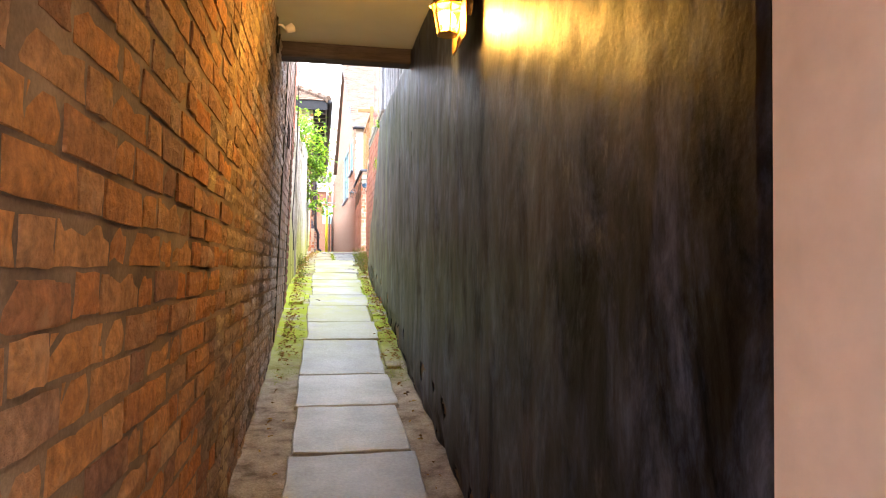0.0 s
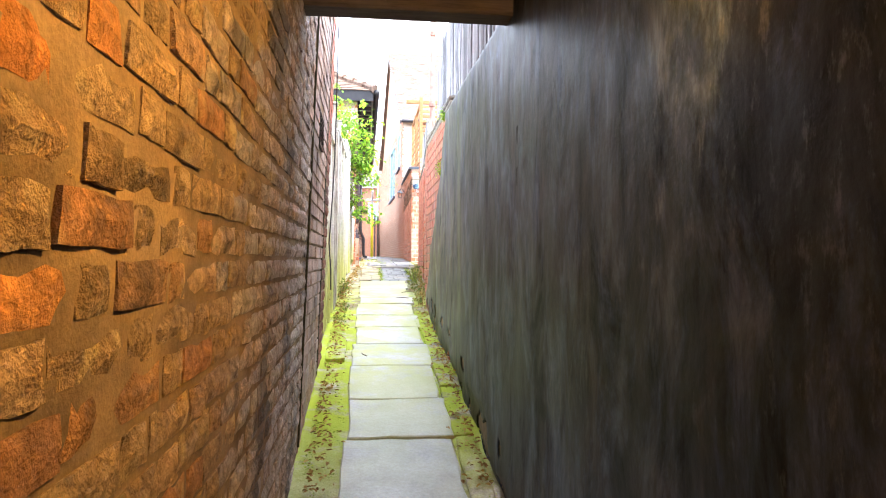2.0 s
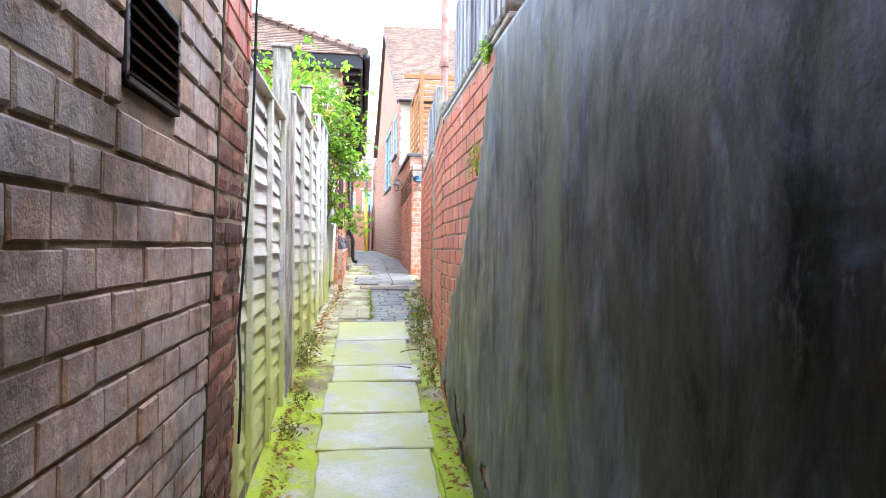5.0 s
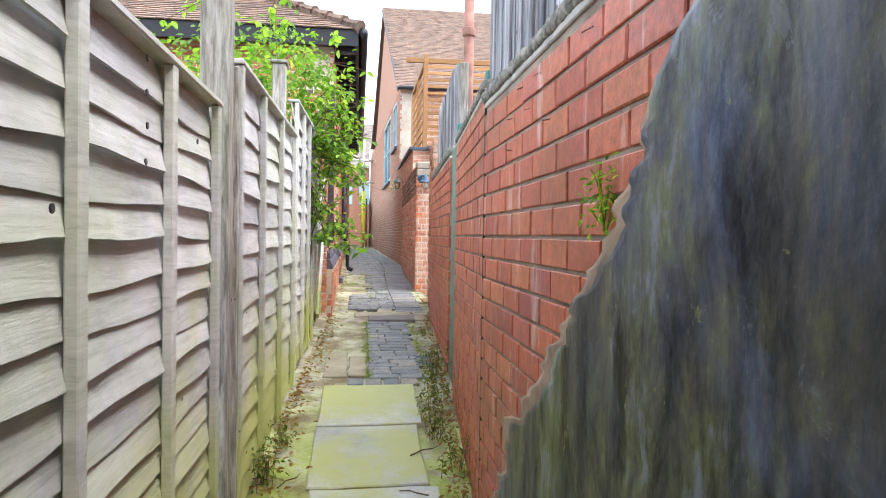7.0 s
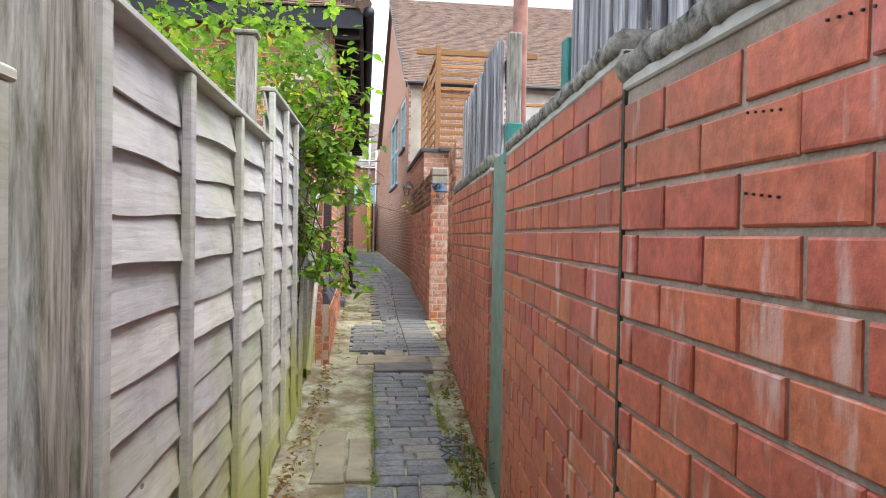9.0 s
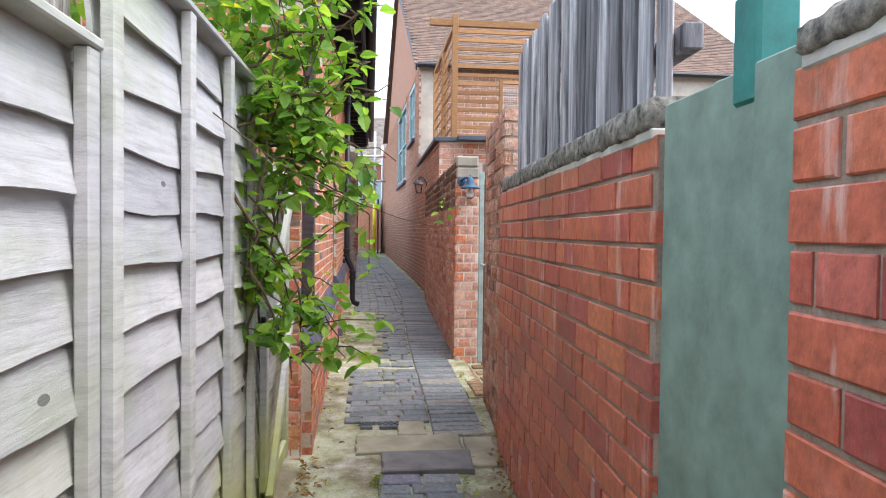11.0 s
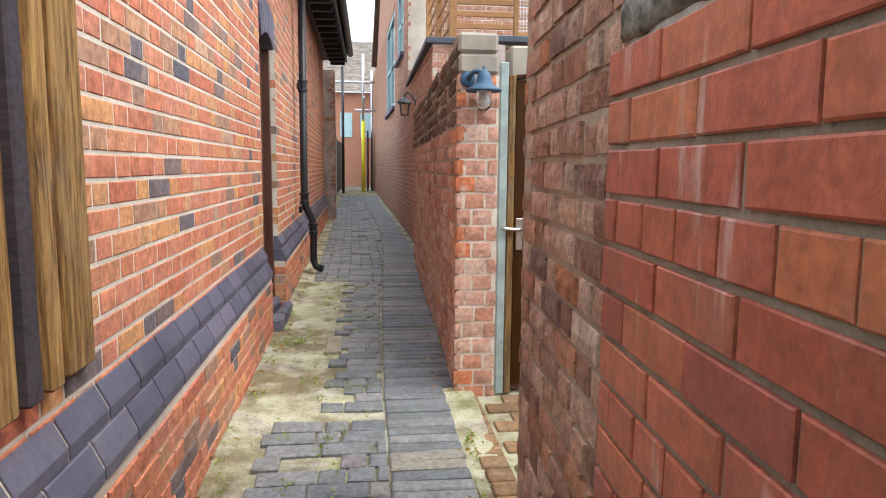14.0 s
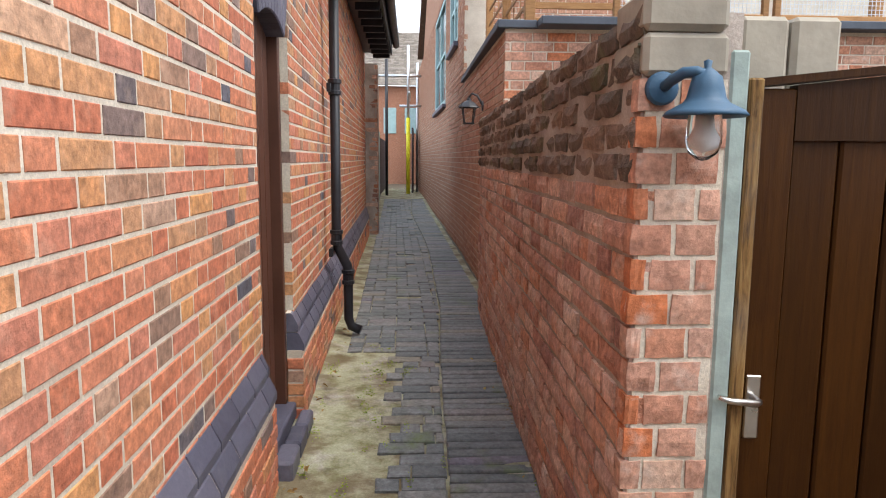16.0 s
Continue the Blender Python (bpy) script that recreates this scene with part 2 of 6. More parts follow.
def render_material():
    m = Mat("black_render", 0.4)
    cloud = m.noise(2.6, 10, 0.70, (1, 1.5, 0.7), distort=0.5)
    c = m.ramp(cloud, [(0.41, (0.0010, 0.0012, 0.002)), (0.475, (0.004, 0.006, 0.011)), (0.53, (0.018, 0.025, 0.046)), (0.61, (0.055, 0.070, 0.115))])
    sheen = m.node("ShaderNodeMapRange")
    sheen.inputs["From Min"].default_value, sheen.inputs["From Max"].default_value = 0.38, 0.64
    sheen.inputs["To Min"].default_value, sheen.inputs["To Max"].default_value = 0.08, 0.62
    m.link(m.noise(3.6, 9, 0.7, (1, 1.6, 0.6), distort=0.5), sheen.inputs[0])
    m.link(sheen.outputs[0], m.b.inputs["Specular IOR Level"])
    streak = m.noise(9, 9, 0.74, (1, 2.0, 0.7), distort=0.6)
    c = m.mix(0.6, c, m.ramp(streak, [(0.38, (0.25, 0.25, 0.27)), (0.64, (2.2, 2.2, 2.25))]), "MULTIPLY")
    scuff = m.noise(13, 9, 0.75, (1, 1.5, 0.55))
    c = m.mix(m.math("MULTIPLY", m.math("MULTIPLY", m.mask(scuff, 0.55, 0.68), m.mask(m.noise(1.6, 4, 0.5), 0.44, 0.56)), 0.45), c, (0.20, 0.20, 0.21))
    pos = m.node("ShaderNodeSeparateXYZ")
    m.link(m.node("ShaderNodeNewGeometry").outputs["Position"], pos.inputs[0])
    g = m.noise(1.1, 6, 0.65, (1, 2.4, 0.4))
    c = m.mix(m.math("MULTIPLY", m.math("MULTIPLY", m.mask(g, 0.53, 0.64), m.mask(m.math("MULTIPLY", pos.outputs[1], 0.1), 0.50, 0.62)), 0.5), c, (0.10, 0.125, 0.025))
    b = m.noise(2.6, 8, 0.68, (1, 1.6, 0.5))
    c = m.mix(m.math("MULTIPLY", m.mask(b, 0.57, 0.66), 0.30), c, (0.085, 0.055, 0.035))
    # where rain reaches it beyond the passage the paint is patchy and flaking
    weather = m.math("MULTIPLY", m.mask(m.math("MULTIPLY", pos.outputs[1], 0.1), 0.56, 0.72), m.mask(m.noise(3.4, 9, 0.75, (1, 1.7, 0.5), distort=0.4), 0.40, 0.56))
    c = m.mix(m.math("MULTIPLY", weather, 0.65), c, m.ramp(m.noise(6, 8, 0.7, (1, 1.4, 0.6)), [(0.38, (0.04, 0.048, 0.065)), (0.5, (0.12, 0.115, 0.105)), (0.58, (0.18, 0.19, 0.08)), (0.64, (0.28, 0.29, 0.32))]))
    flake = m.noise(7.0, 10, 0.8, (1, 1.2, 0.9), distort=0.5)
    c = m.mix(m.math("MULTIPLY", m.math("MULTIPLY", m.mask(flake, 0.60, 0.62), m.mask(m.math("MULTIPLY", pos.outputs[1], 0.1), 0.55, 0.70)), 0.6), c, (0.15, 0.155, 0.17))
    spots = m.noise(16.0, 8, 0.75, (1, 1, 0.8), distort=0.4)
    c = m.mix(m.math("MULTIPLY", m.math("MULTIPLY", m.mask(spots, 0.63, 0.66), m.mask(m.math("MULTIPLY", pos.outputs[1], 0.1), 0.60, 0.72)), 0.8), c, (0.20, 0.21, 0.06))
    m.colour(c).rough(m.noise(3, 6, 0.6, (1, 1, 0.4)), 0.36, 0.60)
    return m.bump(m.math("ADD", m.noise(9, 8, 0.6), m.math("MULTIPLY", m.noise(55, 5, 0.6), 0.25)), 0.35, 0.007).m


M_RENDER = render_material()
M_UNDER = plain("tan_cement", (0.27, 0.195, 0.135), 0.95, 0, 0.35, 12, 0.8)


def flag_material():
    m = Mat("mossy_flagstone", 0.5, spec=0.5)
    c = m.ramp(m.noise(3.0, 7, 0.6), [(0.3, (0.27, 0.27, 0.25)), (0.7, (0.48, 0.475, 0.45))])
    c = m.mix(0.5, c, m.ramp(m.piece_random(), [(0.0, (0.78, 0.78, 0.76)), (1.0, (1.2, 1.18, 1.12))]), "MULTIPLY")
    c = m.mix(0.5, c, m.ramp(m.noise(60, 6, 0.6), [(0.3, (0.65, 0.65, 0.65)), (0.7, (1.2, 1.2, 1.2))]), "MULTIPLY")
    pos = m.node("ShaderNodeSeparateXYZ")
    m.link(m.node("ShaderNodeNewGeometry").outputs["Position"], pos.inputs[0])
    damp = m.math("MULTIPLY", m.mask(m.math("MULTIPLY", pos.outputs[1], 0.1), 0.47, 0.66), 0.85)
    alg = m.mask(m.noise(2.2, 7, 0.65), 0.36, 0.54)
    c = m.mix(m.math("MULTIPLY", damp, alg), c, (0.35, 0.36, 0.085))
    return m.colour(c).bump(m.math("ADD", m.noise(12, 7, 0.6), m.math("MULTIPLY", m.noise(70, 5), 0.4)), 0.45, 0.008).m


M_FLAG = flag_material()


def verge_material():
    m = Mat("mossy_concrete", 0.95)
    c = m.ramp(m.noise(7, 8, 0.65), [(0.34, (0.17, 0.14, 0.11)), (0.5, (0.40, 0.36, 0.31)), (0.64, (0.52, 0.48, 0.41))])
    c = m.mix(0.6, c, m.ramp(m.noise(90, 5, 0.6), [(0.3, (0.5, 0.5, 0.5)), (0.7, (1.25, 1.25, 1.25))]), "MULTIPLY")
    pos = m.node("ShaderNodeSeparateXYZ")
    m.link(m.node("ShaderNodeNewGeometry").outputs["Position"], pos.inputs[0])
    out = m.ramp(m.math("MULTIPLY", pos.outputs[1], 0.02), [(0.088, (0, 0, 0)), (0.116, (1, 1, 1)), (0.17, (1, 1, 1)), (0.215, (0.22, 0.22, 0.22))])
    moss = m.mask(m.noise(4.2, 8, 0.7), 0.37, 0.50)
    c = m.mix(m.math("MULTIPLY", m.math("MULTIPLY", out, moss), 0.95), c, (0.34, 0.43, 0.02))
    d = m.mask(m.noise(3.1, 7, 0.6), 0.47, 0.60)
    c = m.mix(m.math("MULTIPLY", m.math("MULTIPLY", d, m.mask(m.math("MULTIPLY", pos.outputs[1], 0.02), 0.15, 0.18)), 0.8), c, (0.15, 0.105, 0.055))
    return m.colour(c).bump(m.math("ADD", m.noise(18, 7, 0.7), m.math("MULTIPLY", m.noise(80, 5), 0.5)), 0.7, 0.015).m


M_VERGE = verge_material()
M_DIRT = plain("joint_dirt", (0.055, 0.055, 0.035), 0.95, 0, 0.5, 20, 0.5)
M_FENCE = wood_material("weathered_grey_boards", [(0.30, (0.40, 0.39, 0.385)), (0.5, (0.545, 0.535, 0.53)), (0.70, (0.62, 0.61, 0.61))], (1.0, 0.30, 4.0), 0.85, 0.30, algae=0.8, tone=(0.74, 1.14))
M_POSTWOOD = wood_material("weathered_post", [(0.36, (0.13, 0.115, 0.105)), (0.52, (0.33, 0.31, 0.29)), (0.66, (0.50, 0.475, 0.45))], (4.0, 4.0, 0.4), 0.85, 0.1)
M_GATEWOOD = wood_material("weathered_gate_boards", [(0.30, (0.20, 0.185, 0.17)), (0.5, (0.34, 0.325, 0.30)), (0.70, (0.46, 0.445, 0.42))], (1.0, 0.30, 4.0), 0.85, 0.25, algae=0.5)
M_PALE = wood_material("grey_palings", [(0.36, (0.10, 0.10, 0.11)), (0.50, (0.24, 0.235, 0.25)), (0.64, (0.44, 0.43, 0.45))], (2.2, 2.2, 0.16), 0.85, 0.0, tone=(0.35, 1.6))
M_CEDAR = wood_material("cedar_slats", [(0.3, (0.28, 0.14, 0.06)), (0.7, (0.45, 0.25, 0.11))], (0.6, 0.6, 5.0), 0.7, 0.0, False, (0.2, 0.1, 0.05), 0.3)
M_GATE = wood_material("dark_stained_gate", [(0.3, (0.030, 0.010, 0.0015)), (0.7, (0.058, 0.021, 0.003))], (5.0, 5.0, 0.3), 0.5, 0.0, False, (0.02, 0.006, 0.002), 0.5)
M_DOOR = plain("brown_door_paint", (0.085, 0.035, 0.022), 0.45, 0, 0.2, 4, 0.1)
M_OAK = wood_material("oak_timber", [(0.36, (0.08, 0.04, 0.015)), (0.50, (0.26, 0.145, 0.05)), (0.66, (0.42, 0.26, 0.10))], (5.0, 5.0, 0.4), 0.75, 0.0)
M_CEIL = plain("cream_ceiling", (0.62, 0.60, 0.50), 0.85, 0, 0.08, 2, 0.1)
M_BEAM = wood_material("dark_beam", [(0.3, (0.05, 0.04, 0.045)), (0.7, (0.11, 0.09, 0.10))], (0.4, 5, 5), 0.8, 0, False)
M_WHITE = plain("whitewashed_plaster", (0.84, 0.76, 0.74), 0.8, 0, 0.12, 5, 0.4)
M_STONE = plain("sandstone_coping", (0.18, 0.165, 0.14), 0.95, 0, 0.9, 34, 1.0)
M_CAP = plain("buff_stone", (0.31, 0.275, 0.22), 0.9, 0, 0.25, 6, 0.6)
M_BLACK = plain("black_paint", (0.018, 0.018, 0.022), 0.4, 0, 0.3, 10, 0.1)
M_TILE = brick_material("clay_roof_tile", [(0.0, (0.13, 0.09, 0.07)), (0.5, (0.18, 0.12, 0.09)), (1.0, (0.23, 0.15, 0.11))], (0.12, 0.10, 0.08), 0.55, 0.8, (0.4, 0.3, 0.24), 0.3, 0.9)
M_SLATE = brick_material("grey_roof_tile", [(0.0, (0.14, 0.12, 0.10)), (1.0, (0.25, 0.22, 0.19))], (0.1, 0.1, 0.08), 0.55, 0.8, (0.3, 0.28, 0.25), 0.3, 0.9)
M_BLUELAMP = plain("slate_blue_enamel", (0.035, 0.085, 0.145), 0.5, 0.1, 0.15, 20, 0.1)
M_CHROME = plain("satin_metal", (0.62, 0.60, 0.58), 0.3, 1.0, 0.1, 20, 0.05)
M_TEAL = plain("teal_paint", (0.03, 0.17, 0.15), 0.5, 0, 0.3, 14, 0.2)
M_SAGE = plain("faded_green_paint", (0.17, 0.23, 0.19), 0.7, 0, 0.25, 12, 0.3)
M_WINBLUE = plain("pale_blue_paint", (0.36, 0.52, 0.53), 0.6, 0, 0.1, 8, 0.1)
M_YELLOW = plain("yellow_sleeve", (0.75, 0.68, 0.03), 0.5, 0, 0.1, 8, 0.05)
M_RUST = plain("rusty_paint", (0.30, 0.15, 0.12), 0.8, 0, 0.45, 9, 0.5)
M_LEAD = plain("lead_flashing", (0.07, 0.08, 0.10), 0.6, 0.2, 0.2, 8, 0.1)
M_STEEL = plain("galvanised_steel", (0.55, 0.57, 0.6), 0.4, 0.9, 0.1, 20, 0.05)
M_BRASS = plain("brass", (0.55, 0.34, 0.10), 0.35, 0.9, 0.2, 12, 0.1)
M_GROUND = plain("earth", (0.10, 0.085, 0.06), 0.95, 0, 0.4, 2, 0.6)
M_CEMENT = plain("cement", (0.42, 0.40, 0.36), 0.95, 0, 0.3, 10, 0.7)
M_GREENCEMENT = plain("green_stained_cement", (0.30, 0.36, 0.33), 0.9, 0, 0.3, 10, 0.6)


def glass_material(name, tint=(0.9, 0.95, 0.95), rough=0.05):
    m = Mat(name, rough)
    m.b.inputs["Transmission Weight"].default_value = 1.0
    m.colour(tint)
    return m.m


def leaf_material(name, stops):
    m = Mat(name, 0.5, spec=0.4)
    c = m.ramp(m.piece_random(), stops)
    c = m.mix(0.4, c, m.ramp(m.noise(60, 3), [(0.3, (0.75, 0.8, 0.7)), (0.7, (1.2, 1.15, 1.1))]), "MULTIPLY")
    m.colour(c)
    tr = m.node("ShaderNodeBsdfTranslucent")
    m.link(m.mix(1.0, c, (1.45, 1.5, 0.7), "MULTIPLY"), tr.inputs[0])
    mx = m.node("ShaderNodeMixShader")
    mx.inputs[0].default_value = 0.55
    out = m.t.nodes["Material Output"]
    m.link(m.b.outputs[0], mx.inputs[1])
    m.link(tr.outputs[0], mx.inputs[2])
    m.link(mx.outputs[0], out.inputs[0])
    return m.m


LEAF = [(0.0, (0.09, 0.20, 0.03)), (0.4, (0.17, 0.32, 0.05)), (0.8, (0.27, 0.43, 0.07)), (0.97, (0.36, 0.50, 0.08)), (1.0, (0.62, 0.50, 0.02))]
M_LEAF = leaf_material("leaf", LEAF)
# the same leaves, darkened in colour so the crown renders less bright
M_CROWN_DIM = leaf_material("crown_leaf_dimmed", [(p, tuple(0.68 * k for k in q)) for p, q in LEAF])
M_WEED = leaf_material("weed_leaf", [(0.0, (0.06, 0.10, 0.02)), (0.6, (0.13, 0.18, 0.03)), (1.0, (0.25, 0.21, 0.06))])
M_TWIG = plain("bark", (0.11, 0.075, 0.045), 0.9, 0, 0.4, 40, 0.5)
M_DEAD = leaf_material("dead_leaf", [(0.0, (0.16, 0.08, 0.03)), (0.6, (0.26, 0.15, 0.06)), (1.0, (0.36, 0.25, 0.12))])
M_CLEAR = glass_material("clear_glass")
M_AMBER = glass_material("amber_glass", (1.0, 0.72, 0.35), 0.15)
M_PANE = plain("dark_window_glass", (0.05, 0.07, 0.08), 0.08, 0, 0.1, 2, 0.0)

# ---- building tools ----
GROUND = [(-30.0, -0.30), (-2.0, -0.22), (0.0, 0.05), (3.4, 0.58), (4.8, 0.74), (5.5, 0.89), (6.7, 1.10), (8.0, 1.26), (9.2, 1.46), (10.8, 1.60), (13.05, 1.75), (15.1, 1.82), (17.0, 1.86), (19.5, 1.90), (40.0, 2.05), (90.0, 2.2)]


def ground_z(y):
    for (y0, z0), (y1, z1) in zip(GROUND, GROUND[1:]):
        if y <= y1:
            return z0 + (z1 - z0) * max(0.0, (y - y0)) / (y1 - y0)
    return GROUND[-1][1]


def mesh_object(name, verts, faces, material, parent=None, smooth=False):
    me = bpy.data.meshes.new(name)
    me.from_pydata(verts, [], faces)
    me.materials.append(material)
    if smooth:
        me.polygons.foreach_set("use_smooth", [True] * len(me.polygons))
    ob = new(name, me)
    ob.parent = parent
    return ob


def part(name, bm, material, parent=None, label="", smooth=False):
    """Links a bmesh as one mesh object under a thing or a part."""
    me = bpy.data.meshes.new(name)
    bmesh.ops.recalc_face_normals(bm, faces=bm.faces[:])
    bm.to_mesh(me)
    bm.free()
    me.materials.append(material)
    if smooth:
        me.polygons.foreach_set("use_smooth", [True] * len(me.polygons))
    ob = new(name, me)
    ob.parent = parent
    if label:
        ob["label"] = label
    return ob


def thing(name, label, category, group="", kind=""):
    return tagged(new(name), label, category, group, kind)


def box(bm, lo, hi, m=None, bevel=0.0):
    """A bevelled block between two corners, moved by m."""
    size = [b - a for a, b in zip(lo, hi)]
    mid = [(a + b) / 2 for a, b in zip(lo, hi)]
    made = bmesh.ops.create_cube(bm, size=1.0)["verts"]
    for v in made:
        v.co = Vector((v.co.x * size[0] + mid[0], v.co.y * size[1] + mid[1], v.co.z * size[2] + mid[2]))
    if bevel:
        edges = {e for v in made for e in v.link_edges}
        made = bmesh.ops.bevel(bm, geom=list(edges), offset=bevel, segments=1, affect="EDGES")["verts"]
    if m:
        for v in set(made):
            v.co = m @ v.co
    return made


def block(name, lo, hi, material, parent=None, bevel=0.0, label="", m=None):
    bm = bmesh.new()
    box(bm, lo, hi, m, bevel)
    return part(name, bm, material, parent, label)


def tube(bm, path, radius, sides=8, cap=True):
    """A round bar along a path; radius is one number or one for each point."""
    pts = [Vector(p) for p in path]
    rr = radius if isinstance(radius, (list, tuple)) else [radius] * len(pts)
    rings, side = [], None
    for i, p in enumerate(pts):
        d = (pts[min(i + 1, len(pts) - 1)] - pts[max(i - 1, 0)]).normalized()
        if side is None:
            side = d.orthogonal().normalized()
        side = (side - d * side.dot(d)).normalized()
        up = d.cross(side)
        rings.append([bm.verts.new(p + (side * math.cos(a) + up * math.sin(a)) * rr[i]) for a in (2 * math.pi * k / sides for k in range(sides))])
    for a, b in zip(rings, rings[1:]):
        for k in range(sides):
            bm.faces.new((a[k], a[(k + 1) % sides], b[(k + 1) % sides], b[k]))
    if cap:
        bm.faces.new(rings[0][::-1])
        bm.faces.new(rings[-1])


def lathe(bm, profile, m, sides=20):
    """A turned shape: profile of (radius, height) about the local z axis."""
    rings = [[bm.verts.new(m @ Vector((r * math.cos(2 * math.pi * k / sides), r * math.sin(2 * math.pi * k / sides), z))) for k in range(sides)] for r, z in profile]
    for a, b in zip(rings, rings[1:]):
        for k in range(sides):
            bm.faces.new((a[k], a[(k + 1) % sides], b[(k + 1) % sides], b[k]))


BRICK_FACES = [(0, 1, 5, 4), (1, 2, 6, 5), (2, 3, 7, 6), (3, 0, 4, 7), (4, 5, 9, 8), (5, 6, 10, 9), (6, 7, 11, 10), (7, 4, 8, 11), (8, 9, 10, 11)]


def brick_verts(w, h, d, wear, rng, chamfer=0.0022):
    """A brick in its own axes: length x, front at -y, height z, worn at its front edges."""
    j = lambda k: rng.uniform(-k, k)
    v = []
    for x, z in ((-w / 2, 0), (w / 2, 0), (w / 2, h), (-w / 2, h)):
        v.append((x, d, z))
    c = chamfer + rng.uniform(0, wear)
    edge = [(-w / 2 + j(wear) * 0.6, j(wear) * 0.4), (w / 2 + j(wear) * 0.6, j(wear) * 0.4), (w / 2 + j(wear) * 0.6, h + j(wear) * 0.4), (-w / 2 + j(wear) * 0.6, h + j(wear) * 0.4)]
    for x, z in edge:
        v.append((x, c * 0.7, z))
    for (x, z), (sx, sz) in zip(edge, ((1, 1), (-1, 1), (-1, -1), (1, -1))):
        v.append((x + sx * (c * 0.8 + abs(j(wear)) * 0.5), -rng.uniform(0, wear) * 0.5, z + sz * (c * 0.8 + abs(j(wear)) * 0.35)))
    return v


def lumpy_faces(nx=4, nz=2):
    """Faces of an uneven brick: a front grid and its four sides."""
    at = lambda i, j: j * (nx + 1) + i
    f = [(at(i, j), at(i + 1, j), at(i + 1, j + 1), at(i, j + 1)) for j in range(nz) for i in range(nx)]
    rim = [at(i, 0) for i in range(nx)] + [at(nx, j) for j in range(nz)] + [at(i, nz) for i in range(nx, 0, -1)] + [at(0, j) for j in range(nz, 0, -1)]
    k = (nx + 1) * (nz + 1)
    for q in range(len(rim)):
        r = (q + 1) % len(rim)
        f.append((k + q, k + r, rim[r], rim[q]))
    return f, rim


LUMPY_FACES, LUMPY_RIM = lumpy_faces()


def lumpy_verts(w, h, d, wear, rng):
    """A worn brick whose front bulges and crumbles."""
    g = []
    for j in range(3):
        for i in range(5):
            inner = 0 < i < 4 and j == 1
            x, z = -w / 2 + w * i / 4, h * j / 2
            x += rng.uniform(-0.5, 0.5) * wear if 0 < i < 4 else rng.uniform(-0.2, 0.9) * wear * (1 if i == 0 else -1)
            z += rng.uniform(-0.3, 0.3) * wear if j == 1 else rng.uniform(-0.1, 0.6) * wear * (1 if j == 0 else -1)
            g.append((x, -rng.uniform(0.1, 1.0) * wear if inner else rng.uniform(-0.1, 0.6) * wear, z))
    return g + [(g[r][0], d, g[r][2]) for r in LUMPY_RIM]


def courses(length, z0, z1, course, brick, joint, bond, rng, phase=0.0):
    """The bricks of a wall as (start, end, foot, top), course by course."""
    out, k, z = [], 0, z0
    head = (brick - joint) / 2
    while z < z1 - course * 0.5:
        if bond == "garden":
            pattern = [head] if k % 4 == 0 else [brick]
            s = -rng.uniform(0, 0.02) - (0.0 if k % 2 else brick * 0.5) - (head * 0.5 if k % 4 == 0 else 0)
        elif bond == "flemish":
            pattern = [brick, head]
            s = -rng.uniform(0, 0.01) - (0.0 if k % 2 else (brick + joint + head + joint) / 2)
        else:
            pattern = [brick]
            s = -rng.uniform(0, 0.02) - (0.0 if k % 2 else brick * 0.5)
        s += phase
        i = 0
        while s < length:
            w = pattern[i % len(pattern)] * (1 + rng.uniform(-0.02, 0.02))
            a, b = max(s, 0.0), min(s + w, length)
            if b - a > 0.025:
                out.append((a, b, z, z + course - joint))
            s += w + joint
            i += 1
        z += course
        k += 1
    return out


